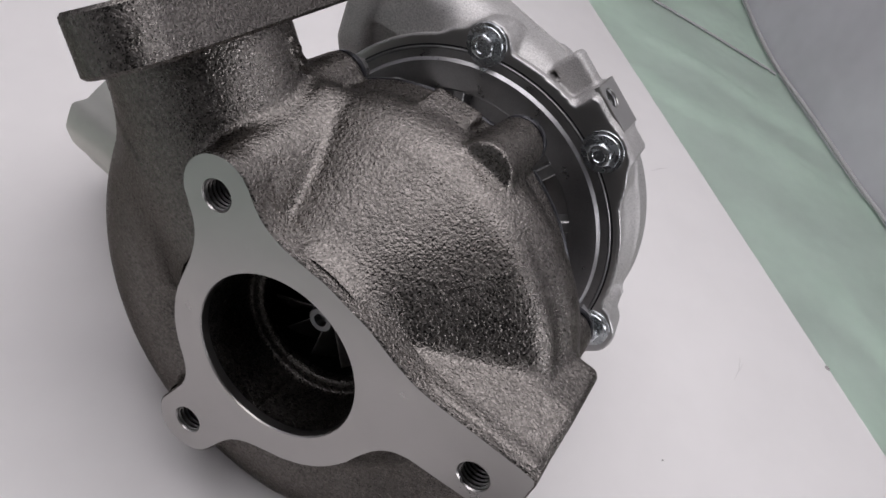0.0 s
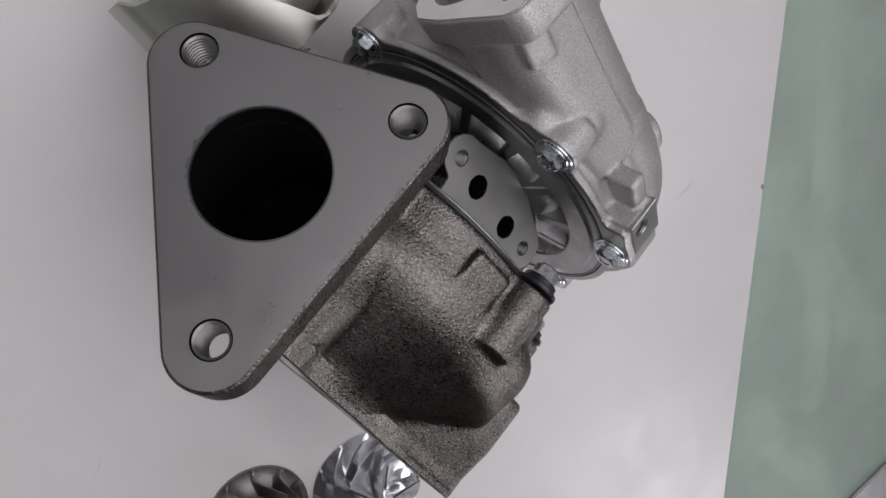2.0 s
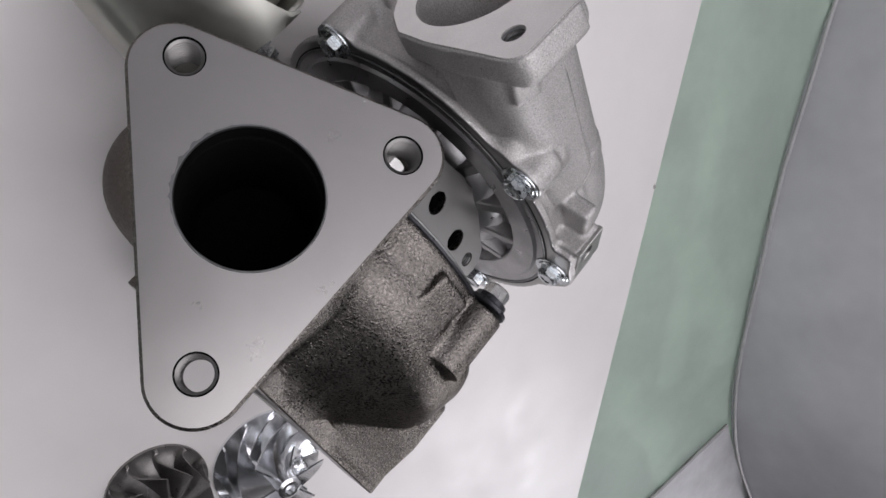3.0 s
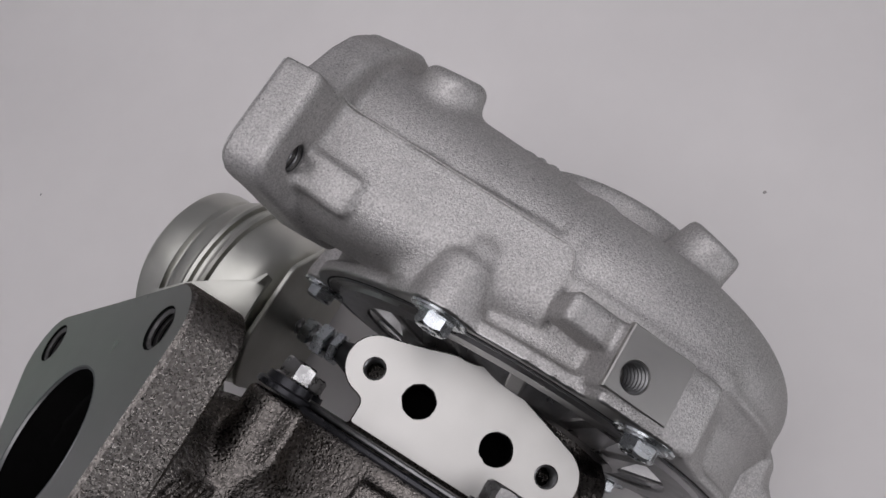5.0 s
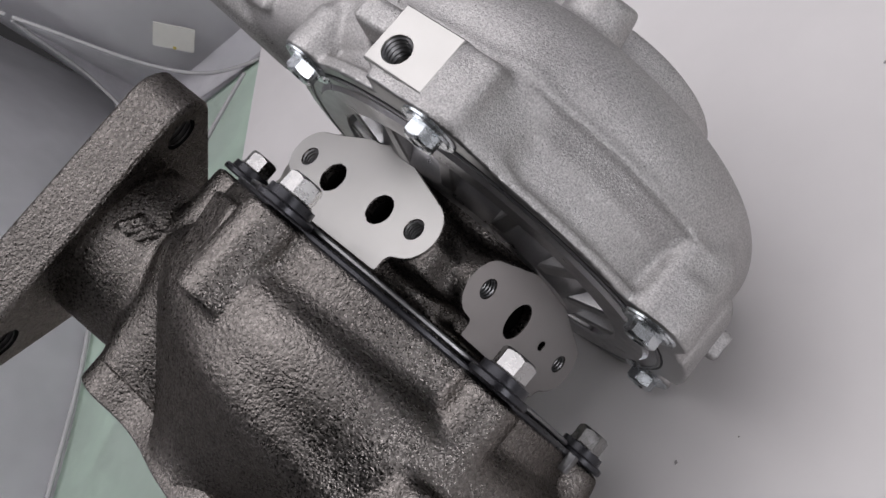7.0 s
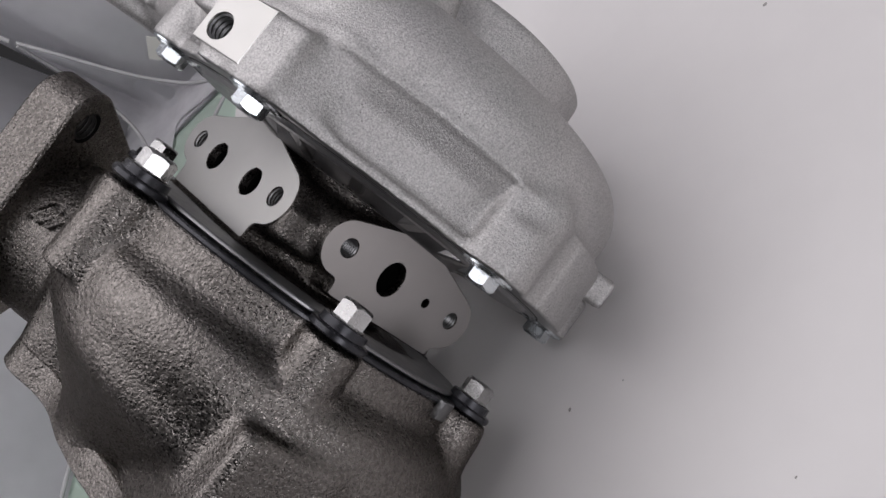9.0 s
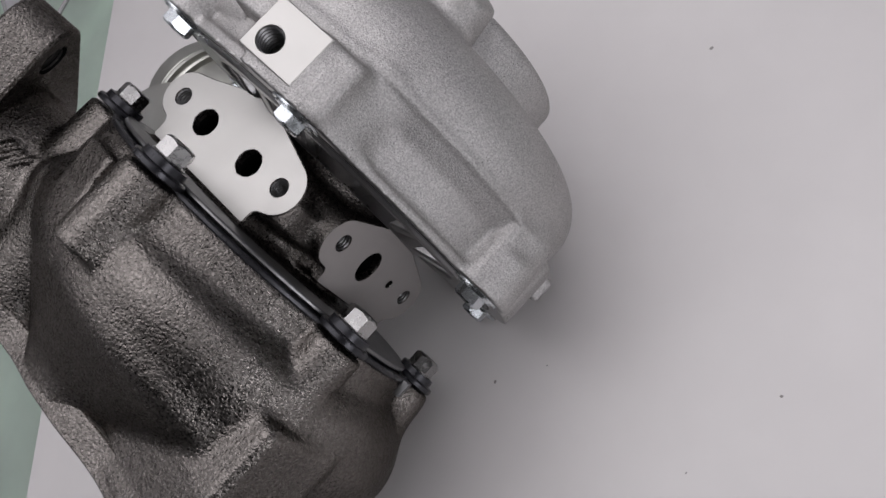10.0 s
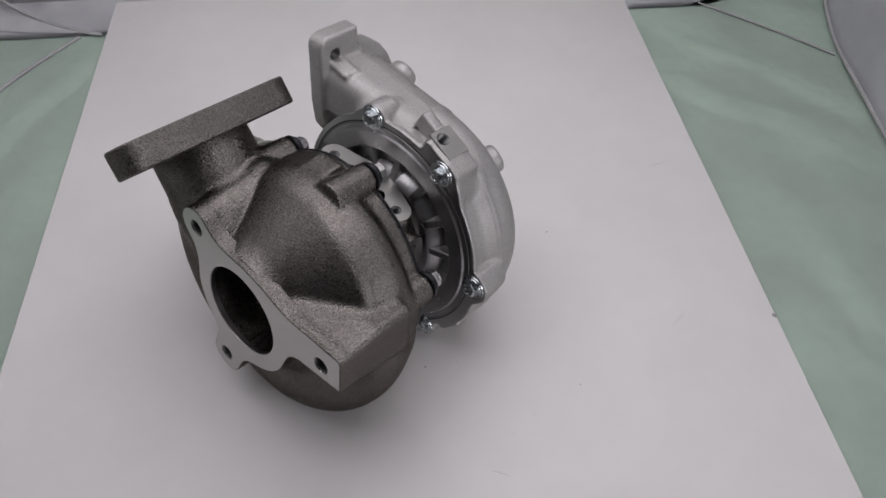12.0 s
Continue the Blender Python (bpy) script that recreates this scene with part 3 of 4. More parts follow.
def build_turbine_housing():
    c = Casting((-88, -92, -104), (114, 80, -33), 1.0)
    at = np.degrees(c.a)
    slope = np.radians(np.interp(at, (-180, -90, 0, 60, 100, 156, 180), (58, 50, 45, 38, 41, 58, 58))).astype(np.float32)
    crest = np.interp(at, (-180, -90, 0, 60, 100, 156, 180), (72, 62, 60, 62, 63.5, 70.5, 72)).astype(np.float32)
    rise = np.clip((c.z + 51) / 9, 0, 1)
    wall = c.r - (crest + (60.8 - crest) * rise * rise * (3 - 2 * rise))
    drop = np.interp(at, (-40, 0, 50, 62, 180), (0, 1.5, 1.5, 0, 0)).astype(np.float32)
    c.add(soft_max(soft_max(wall + drop, (c.r - 37) * np.cos(slope) - (c.z + 98) * np.sin(slope) + drop, 4), c.z + 36, 2))
    c.add(c.disc(35, -110, -80, 1), 6)
    phi = np.mod(radians(20) - c.a, 2 * math.pi)
    deg = np.degrees(phi)
    outer = np.interp(deg, (0, 120, 200, 290, 330, 360), (91, 86, 75, 62, 62, 86)).astype(np.float32)
    rho = np.interp(deg, (0, 120, 195, 235, 335, 348, 360), (27, 26, 20, 8, 8, 18, 25)).astype(np.float32)
    mid = np.interp(deg, (0, 150, 235, 335, 360), (-69, -69, -57, -57, -69)).astype(np.float32)
    c.add(np.hypot(c.r - (outer - rho), c.z - mid) - rho, 6)
    a = IN_C - 8 * IN_N
    c.add(c.rod(a, a - 74 * IN_N, 27.5, 30.0, 1.0), 9)
    c.add(c.cone((33, 36, -108), (35, 43, -60), 10.4, 11.0), 4)
    c.add(c.cone((23, 32, -106), (33, 47, -62), 6.5, 8.5), 3)
    widen = np.clip((c.z + 98) / 16, 0, 1)
    lug = np.stack([np.abs(c.x + 53) - 20.5, np.abs(c.y - 13.7 - 0.4 * widen) - 8.7 - 2.9 * widen, np.abs(c.z + 82) - 20.5])
    c.add(np.sqrt((np.maximum(lug, 0) ** 2).sum(0)) + np.minimum(lug.max(0), 0) - 3.0, 3)
    c.add(c.rod((18.2, -48.5, -110), (18, -46, -88), 10.6, 12, 2), 6)
    c.add(c.disc(61.5, -47, -35.2, 1.5), 4)
    for r, t in TURBINE_BOLTS:
        x, y = polar(r, t)
        c.add(c.rod((x, y, -61.5), (x, y, -35.2), 8.6, 8.4, 0.8), 2.6)
    c.add(c.cone((*polar(63, 222), -58), (*polar(64, 225), -42), 12.5, 8.8), 4)
    for k in range(3):
        c.add(c.cone((49 - 2.6 * k, 64.3 - 2.4 * k, -67), (48.5 - 2.6 * k, 60.4 - 2.4 * k, -61.5), 0.9, 0.9), 0.6)
    c.add(c.rod((*polar(62.3, 45), -66.5), (*polar(62.3, 45), -36), 9.8, 9.0, 1.5), 2)
    t = radians(86.5)
    c.add(c.box((61.2 * math.cos(t), 61.2 * math.sin(t), -52), (8.4, 2.9, 12.5), 1.0, ((-math.sin(t), math.cos(t), 0), (0.99 * math.cos(t), 0.99 * math.sin(t), -0.14), (0.14 * math.cos(t), 0.14 * math.sin(t), 0.99))), 0.8)
    for x, y in OUT_HOLES:
        c.cut(c.rod((x, y, -120), (x, y, -89), 4.9, 4.9, 0.3))
    c.cut(c.rod((0, 0, -125), (0, 0, -84), 26.0, 26.0, 0.2))
    c.cut(c.rod((0, 0, -90), (0, 0, -40), 21.5, 21.5, 2))
    c.cut(c.rod(IN_C + 20 * IN_N, IN_C - 62 * IN_N, 19.6, 19.0, 1))

    # inlet and deep outlet bore get the shade-black, the outlet mouth darker iron
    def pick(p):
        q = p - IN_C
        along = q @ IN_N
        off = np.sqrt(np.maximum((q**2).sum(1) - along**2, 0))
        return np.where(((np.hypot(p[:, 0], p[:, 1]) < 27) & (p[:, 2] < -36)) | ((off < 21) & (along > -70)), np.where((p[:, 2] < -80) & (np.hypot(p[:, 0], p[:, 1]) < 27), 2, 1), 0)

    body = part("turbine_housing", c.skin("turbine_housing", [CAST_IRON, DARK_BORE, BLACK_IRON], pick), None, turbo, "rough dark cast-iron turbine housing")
    # outlet flange with a machined face
    holes = [ring(0, 0, 0.0262, 64)] + [ring(x * 0.001, y * 0.001, 0.0046, 28) for x, y in OUT_HOLES]
    part("outlet_flange", plate(contour(outlet_shape, 0, 0, 240), -0.1066, -0.0975, Matrix(), holes, 0.0005, 1, 0, 2), [CAST_IRON, IRON_FACE, IRON_FACE], body, "machined grey outlet flange with three tapped holes", 30)
    for x, y in OUT_HOLES:
        part("thread", threaded_hole(Matrix.Translation(mm(x, y, -106.0)) @ Matrix.Rotation(math.pi, 4, "X"), 0.0046, 0.016), DARK_STEEL, body, "", 20)
    # inlet flange
    e1 = Vector((-0.55399, 0.44362, -0.70448))
    fm = frame_of(mm(113.8, 37.3, -56.3), e1, IN_N)
    spots = ((0.0, 0.0), (28.9, 57.6), (85.0, 0.0))
    outline = hull([p for x, y, r in ((2.8, -2.4, 13.0), (28.8, 57.3, 12.4), (86.0, -0.2, 13.2)) for p in ring(x * 0.001, y * 0.001, r * 0.001, 40)])
    holes = [ring(0.0397, 0.0155, 0.0198, 64)] + [ring(x * 0.001, y * 0.001, 0.0052, 28) for x, y in spots]
    # hole walls of the flange carry the same painted shade
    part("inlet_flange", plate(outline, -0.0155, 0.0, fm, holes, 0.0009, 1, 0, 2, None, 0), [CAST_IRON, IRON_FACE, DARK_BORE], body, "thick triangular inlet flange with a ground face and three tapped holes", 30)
    for x, y in spots:
        part("thread", threaded_hole(fm @ Matrix.Translation(mm(x, y, -0.5)), 0.0050, 0.0145), DARK_STEEL, body, "", 20)
    # the bright, slightly torn edge left by machining round the inlet bore
    bm = bmesh.new()
    rows = []
    for k in range(120):
        a = 2 * math.pi * k / 120
        rag = noise.noise(Vector((14 * math.cos(a), 14 * math.sin(a), 1.7)))
        torn = 0.0004 * max(0.0, rag) + 0.0011 * max(0.0, math.cos(a + 2.0) - 0.55) * (1.2 + 1.6 * rag) + 0.0002 * max(0.0, math.cos(a - 2.6))
        rows.append([bm.verts.new(fm @ Vector((0.0397 + r * math.cos(a), 0.0155 + r * math.sin(a), z))) for r, z in ((0.0196, -0.0006), (0.01985, -0.0001), (0.0199, 0.00008), (0.0201 + torn, 0.00008), (0.0203 + torn, -0.0004))])
    for p, q in zip(rows, rows[1:] + rows[:1]):
        for j in range(4):
            bm.faces.new((p[j], p[j + 1], q[j + 1], q[j]))
    part("bore_edge", bm, STEEL, body, "bright machined edge of the inlet bore")
    # a small steel tab bent over the joint
    part("locking_tab", block(-1.2, 1.2, -3.5, 3.5, -1.0, 4.5, frame_of(mm(-56.2, -28.6, -38.0), (-0.89, -0.46, 0), (0, 0, 1)) @ Matrix.Diagonal((0.001, 0.001, 0.001, 1)), 0.4), STEEL, body, "small bent steel locking tab")
    # the rotor inside
    bm = turned([(0, -81.5), (1.8, -81.5), (2.2, -84), (3.8, -84), (4.4, -83.2), (4.4, -80), (5.5, -79.5), (7, -70), (14, -56), (21.3, -50)], Matrix.Diagonal((0.001, 0.001, 0.001, 1)), 32)
    part("turbine_rotor_hub", bm, STEEL, body, "bright hub of the turbine rotor")
    for k in range(11):
        bm = bmesh.new()
        rows = []
        for s in range(6):
            f = s / 5
            w = -78 + 18 * f
            tw = radians(k * 360 / 11 + 40 * (1 - f) ** 2)
            rows.append([bm.verts.new(mm(*(q * math.cos(tw + o), q * math.sin(tw + o))) .to_3d() + mm(0, 0, w)) for q, o in ((5.0 + 6 * f, -0.03), (20.6, -0.012), (20.6, 0.012), (5.0 + 6 * f, 0.03))])
        for p, q in zip(rows, rows[1:]):
            for j in range(4):
                bm.faces.new((p[j - 1], p[j], q[j], q[j - 1]))
        bm.faces.new(rows[0][::-1])
        bm.faces.new(rows[-1])
        part("rotor_blade", bm, WHEEL_DARK, body)
    return body


turbine_housing = build_turbine_housing()


# -- bolts --
def hex_bolt(name, m, af, height, washer_r, washer_t, head_mat, washer_mat, label):
    """A hexagon-headed bolt on its washer; the frame's z axis points out of the head."""
    bm = turned([(0, 0), (washer_r * 1.0, 0), (washer_r * 1.02, washer_t * 0.5), (washer_r * 0.97, washer_t), (0, washer_t)], m, 28)
    half, count = af / 2, 36
    turn = random.uniform(0, 1.0)

    def flat(i):
        """How far the hexagon's side lies from the middle, in the direction i."""
        a = (2 * math.pi * i / count) % (math.pi / 3) - math.pi / 6
        return half / math.cos(a)

    top = washer_t + height
    levels = []
    for i in range(count):
        r = flat(i)
        crown = half * 0.94
        levels.append([(r, washer_t), (r, top - 0.0002 - (r - crown) * 0.75), (crown, top - 0.0001), (crown * 0.9, top), (crown * 0.62, top), (crown * 0.55, top - 0.0003), (crown * 0.2, top - 0.0003)])
    rows = [[bm.verts.new(m @ Vector((r * math.cos(turn + 2 * math.pi * i / count), r * math.sin(turn + 2 * math.pi * i / count), z))) for r, z in levels[i]] for i in range(count)]
    for i in range(count):
        for j in range(6):
            bm.faces.new((rows[i - 1][j], rows[i][j], rows[i][j + 1], rows[i - 1][j + 1])).material_index = 1
    bm.faces.new([row[-1] for row in rows]).material_index = 1
    return part(name, bm, [washer_mat, head_mat], turbo, label, 25)


COMP_BOLTS = (76.5, 122.1, 182.0, 238.4, 300.5, 1.8)
OUT = Matrix.Rotation(math.pi, 4, "X")
for deg in COMP_BOLTS:
    x, y = polar(69.1, deg)
    b = hex_bolt("bolt", Matrix.Translation(mm(x, y, 0.6)) @ OUT, 0.0078, 0.0035, 0.0062, 0.0012, ZINC, ZINC, "zinc-plated hexagon flange bolt")
    bm = turned([(0.0030, 0), (0.0074, 0), (0.0076, 0.0005), (0.0074, 0.001), (0.0030, 0.001)], Matrix.Translation(mm(x, y, 0.9)) @ OUT, 28)
    part("washer", bm, ZINC, b)
for r, deg in TURBINE_BOLTS:
    x, y = polar(r, deg)
    b = hex_bolt("bolt", Matrix.Translation(mm(x, y, -29.9)), 0.0084, 0.0049, 0.0050, 0.0006, BOLT_STEEL, BOLT_STEEL, "bright steel hexagon bolt on a black washer")
    bm = turned([(0.0034, 0), (0.0078, 0), (0.0082, 0.0004), (0.0082, 0.0016), (0.0078, 0.0020), (0.0066, 0.0022), (0.0064, 0.0043), (0.0034, 0.0043)], Matrix.Translation(mm(x, y, -34.2)), 28)
    part("washer", bm, BLACK_STEEL, b, "black steel washer")

# -- clamp ring between turbine and bearing housing --
part("clamp_ring", turned([(52, -35.3), (61.6, -35.3), (62.0, -34.8), (62.0, -34.0), (61.6, -33.6), (52, -33.6)], Matrix.Diagonal((0.001, 0.001, 0.001, 1)), 96, closed=True), BLACK_STEEL, turbo, "black clamp ring")
part("seal_ring", turned([(40, -33.2), (58.6, -33.2), (59.0, -32.8), (59.0, -32.2), (58.6, -31.8), (40, -31.8)], Matrix.Diagonal((0.001, 0.001, 0.001, 1)), 96, closed=True), STEEL, turbo, "thin bright steel ring")

# -- bearing housing with its oil inlet and drain pads --
P_C, P_E, P_N = Vector((3.74, 38.0, 0)), Vector((0.983, 0.184, 0)), Vector((-0.184, 0.983, 0))
Q_C, Q_E, Q_N = Vector((-30.65, -11.47, 0)), Vector((0.171, -0.985, 0)), Vector((-0.985, -0.171, 0))


def oil_pad(x, w):
    d = bar2(x, w, -25.7, -15.6, 25.7, -15.6, 7.4)
    d = np.minimum(d, bar2(x, w, -25.2, -16.0, -1.5, -8.8, 9.0))
    d = soft_min(d, bar2(x, w, 25.3, -15.3, 8, -9.6, 7.8), 3)
    return soft_min(d, box2(x, w, -24.5, 24.0, -30.8, -12, 0.8), 3)


def drain_pad(x, w):
    d = bar2(x, w, -25.2, -15.8, -7, -10.0, 8.4)
    d = soft_min(d, bar2(x, w, 24.6, -16.3, 0, -9.9, 9.1), 3)
    return soft_min(d, box2(x, w, -22, 24.5, -29.0, -12, 0.8), 3)


def build_bearing_housing():
    c = Casting((-62, -62, -36), (62, 62, 4), 0.9)
    c.add(c.disc(24, -36, 2, 2))
    c.add(c.disc(28.5, -12, -1, 2), 4)
    c.add(c.disc(55, -36, -31.9, 0.8), 7)
    for shape, o, e, n, depth in ((oil_pad, P_C, P_E, P_N, 18.0), (drain_pad, Q_C, Q_E, Q_N, 16.0)):
        x = (c.x - o.x) * e.x + (c.y - o.y) * e.y
        h = (c.x - o.x) * n.x + (c.y - o.y) * n.y
        d = soft_max(shape(x, c.z) + 0.35, np.abs(h + 1.2 + depth / 2) - depth / 2, 1.0)
        c.add(d, 4)
    c.add(c.cone((-8, 22, -15), (-18, 6, -15), 7, 7), 6)
    c.add(c.box((-24, 24, -20), (7, 7, 5), 2), 3)
    for o, e, n, spots in ((P_C, P_E, P_N, ((25.7, -16.1, 3.1), (11.5, -17.2, 4.6), (-11.5, -17.1, 4.5), (-25.7, -16.2, 3.1))), (Q_C, Q_E, Q_N, ((-5.7, -14.4, 4.8), (-5.7, -17.2, 4.8), (-24.8, -15.4, 3.0), (11.2, -15.6, 1.7), (24.8, -15.6, 2.9)))):
        for x, w, r in spots:
            top = o + e * x + Vector((0, 0, w))
            c.cut(c.rod(top + n * 3, top - n * 17, r, r, 0.3))

    # insides of the larger oil holes are coloured near-black for their shade
    def pick(p):
        dark = np.zeros(len(p), bool)
        for o, e, n, spots in ((P_C, P_E, P_N, ((11.5, -17.2, 4.6), (-11.5, -17.1, 4.5))), (Q_C, Q_E, Q_N, ((-5.7, -15.8, 6.2),))):
            q = p - np.array(o)
            for x, w, r in spots:
                dark |= (np.hypot(q @ np.array(e) - x, p[:, 2] - w) < r + 0.7) & (q @ np.array(n) < -3) & (q @ np.array(n) > -20)
        return np.where(dark, 1, 0)

    body = part("bearing_housing", c.skin("bearing_housing", [BLACK_IRON, DARK_BORE], pick), None, turbo, "dark cast-iron bearing housing")
    pm = frame_of(P_C * 0.001, P_E, P_N)
    holes = [ring(x * 0.001, w * 0.001, r * 0.001, 28) for x, w, r in ((25.7, 16.1, 2.9), (11.5, 17.2, 4.4), (-11.5, 17.1, 4.3), (-25.7, 16.2, 2.9))]
    for n in (1, 2):
        mx, my = (11.5, 17.2) if n == 1 else (-11.5, 17.1)
        holes[n] = [((mx + (x - mx * 0.001) * 1000 * (1 + 0.09 * noise.noise(Vector((k * 0.55, n, 0))))) * 0.001, y + 0.0003 * noise.noise(Vector((k * 0.7, n, 5)))) for k, (x, y) in enumerate(holes[n])]
    outline = [(x, -w) for x, w in contour(oil_pad, 0, -18, 200)]
    part("oil_inlet_face", plate(outline, -0.003, 0.0, pm, holes, 0.0003, 0, 1, 1), [PAD_FACE, BLACK_IRON], body, "bright machined oil-inlet face with four holes", 30)
    for x, w, r in ((25.7, 16.1, 2.9), (-25.7, 16.2, 2.9)):
        part("thread", threaded_hole(pm @ Matrix.Translation(mm(x, w, -0.3)), r * 0.001, 0.010, None, 0.0010), STEEL, body, "", 20)
    qm = frame_of(Q_C * 0.001, Q_E, Q_N)
    slot = [(-0.0057 + 0.0045 * math.cos(2 * math.pi * i / 32), -0.0158 + 0.0054 * math.sin(2 * math.pi * i / 32)) for i in range(32)]
    holes = [slot] + [ring(x * 0.001, w * 0.001, r * 0.001, 24) for x, w, r in ((-24.8, -15.4, 2.8), (11.2, -15.6, 1.4), (24.8, -15.6, 2.7))]
    part("oil_drain_face", plate(contour(drain_pad, 0, -16, 200), -0.003, 0.0, qm, holes, 0.0003, 0, 1, 1), [IRON_FACE, BLACK_IRON], body, "grey machined oil-drain face with four holes", 30)
    for x, w, r in ((-24.8, -15.4, 2.8), (24.8, -15.6, 2.7)):
        part("thread", threaded_hole(qm @ Matrix.Translation(mm(x, w, -0.3)), r * 0.001, 0.010, None, 0.0010), STEEL, body, "", 20)
    return body


build_bearing_housing()

# -- compressor back plate with its ring of ribs --
SC = Matrix.Diagonal((0.001, 0.001, 0.001, 1))
back = part("compressor_back_plate", turned([(28, -3), (36, -3), (37.4, -2.2), (41.2, 1.6), (42.6, 4.6), (48.0, 5.0), (49.6, 3.8), (50.1, 0.0), (50.8, -0.5), (60.2, -0.6), (61.3, 0.45), (64.8, 0.35), (65.2, 0.7), (65.2, 3)], SC, 128),
            BACK_PLATE, turbo, "dark grey ribbed back plate of the compressor", 28)
for k in range(14):
    a = 18.2 + 360 / 14 * k
    m = Matrix.Rotation(radians(a), 4, "Z") @ SC
    bm = bmesh.new()
    prof = ((36.8, -2.4, 1.9), (44.0, -1.0, 1.8), (50.3, 0.3, 1.7))
    rows = [[bm.verts.new(m @ Vector(p)) for p in ((r, -h - 1.3, 5.2), (r, -h - 0.5, z + 0.5), (r, -h, z), (r, h, z), (r, h + 0.5, z + 0.5), (r, h + 1.3, 5.2))] for r, z, h in prof]
    for p, q in zip(rows, rows[1:]):
        for j in range(5):
            bm.faces.new((p[j], p[j + 1], q[j + 1], q[j]))
    bm.faces.new(rows[0])
    bm.faces.new(rows[-1][::-1])
    bmesh.ops.recalc_face_normals(bm, faces=bm.faces[:])
    part("rib", bm, RIB_ALU, back)
part("retaining_ring", turned([(64.3, 0.0), (64.9, 0.0), (65.1, 0.25), (64.1, 0.25)], SC, 128, closed=True), STEEL, back, "thin polished retaining edge")

part("seal_ring", turned([(65.25, 0.35), (65.9, 0.35), (65.9, 0.9), (65.25, 0.9)], SC, 128, closed=True), RUBBER, back, "thin black rubber seal")


# -- compressor housing --
OUTLET_OUTLINE = rounded([(13.0, 28, 6), (23.5, 13.5, 9), (34, 6.0, 8), (51, 3.2, 6), (77, 1.9, 6), (94.0, 0.8, 9), (94.8, 29.9, 1), (85.9, 31.2, 1), (83.4, 36.8, 2), (80.9, 43, 6), (76.5, 50.0, 6), (67.9, 57.0, 6), (56, 63, 8), (30, 67.5, 6), (1.8, 70.5, 9), (2.2, 46, 4), (-1.7, 37.9, 0.6), (8.6, 35.4, 0.6)])


def build_compressor_housing():
    c = Casting((-88, -82, -1.4), (84, 106, 70), 1.0)
    c.add(c.disc(69.3, -4, 4.2, 0.8))
    for deg in COMP_BOLTS:
        x, y = polar(69.1, deg)
        c.add(c.rod((x, y, -6), (x, y, 15), 8.0, 8.0, 2), 3)
    c.add(c.disc(66.3, -4, 16, 3), 2)
    slant = np.interp(c.z, (-4, 13.0, 21.0, 30), (66, 66.2, 69.0, 69.0)).astype(np.float32)
    c.add(np.maximum(c.r - slant, np.abs(c.z - 9) - 12.5), 1.5)
    side = [c.x * -math.sin(radians(t)) + c.y * math.cos(radians(t)) for t in (174, 226)]
    c.add(soft_max(c.disc(73.0, -4, 22, 1.5), np.where(c.x > 0, 50, np.maximum(-side[0], side[1])).astype(np.float32), 3.5), 2)
    psi = np.mod(c.a - radians(90), 2 * math.pi) / (2 * math.pi)
    rho = np.interp(psi, (0, 0.05, 0.14, 0.22, 0.35, 1), (19.4, 18.4, 17.2, 16.2, 15.4, 12)).astype(np.float32)
    cr = np.interp(psi, (0, 0.14, 0.22, 1), (50.3, 52.8, 54.3, 53)).astype(np.float32)
    c.add(np.hypot(c.r - cr, c.z - 29) - rho, 5)
    c.add(c.rod((-4, 50.3, 29), (66, 49.8, 33.4), 19.3, 24.6, 1), 3)
    wall = (c.y - (70.7 + 0.125 * c.x)) * 0.99
    c.add(soft_max(soft_max(wall, 5 - c.z, 14), soft_max(np.maximum(c.z - 30.5 - 0.03 * c.x, 48 - c.y), np.abs(c.x - 30.5) - 36.5, 1.5), 0.6), 0.4)
    c.add(c.rod((-1, -1.5, 25), (-1, -1.5, 63), 36.5, 35.3, 2.5), 2.5)
    # clamp side panel and bosses
    c.add(c.box((53.4, 74.0, 13.4), (7.6, 4.4, 5.2), 1.6, ((0.985, 0.12, 0.1), (-0.12, 0.975, -0.2), (-0.1, 0.2, 0.975))), 1.2)
    n, t = (-0.47, 0.883, 0), (-0.883, -0.47, 0)
    c.add(c.box((-24.7, 58.9, 11.0), (8.9, 13.8, 7.7), 1.0, (t, n, (0, 0, 1))), 2)
    c.add(c.box((-34.7, 53.4, 10.4), (7.9, 13.3, 9.0), 2.2, (t, n, (0, 0, 1))), 2.5)
    c.add(c.box((*polar(66, 116), 1.0), (10.5, 10.3, 4.4), 1.5, (t, n, (0, 0, 1))), 1.5)
    c.add(c.cone((*polar(64.5, 130), 2), (*polar(62, 130), 22), 9.5, 8), 6)
    c.add(c.box((-14.2, 70.6, 14.8), (7.6, 5.6, 3.9), 1.8, (t, n, (0, 0, 1))), 1.2)
    c.add(c.cone((15.5, 66.5, 4), (14, 69.5, 17), 8.5, 4.2), 2)
    c.add(c.cone((25, 62, 6), (20, 66, 15), 7, 4), 4)
    # the step of the mould joint round the outer band
    turn = np.degrees(np.mod(c.a, 2 * math.pi))
    c.f = c.f + 0.7 * np.clip((21.4 - c.z) / 0.8, 0, 1) * np.clip((turn - 128) / 4, 0, 1) * np.clip((199 - turn) / 1.5, 0, 1) * (c.r > 60)
    c.add(c.slab(OUTLET_OUTLINE, 60.6, 90, 2.2), 2.2)
    c.f = np.maximum(c.f, c.x - 71.7)
    c.add(c.cone((*polar(70, 184), 3), (*polar(68, 186), 20), 8.6, 7.5), 5)
    c.add(c.cone((*polar(68, 2), 3), (*polar(68, 0), 19), 8.6, 7.5), 5)
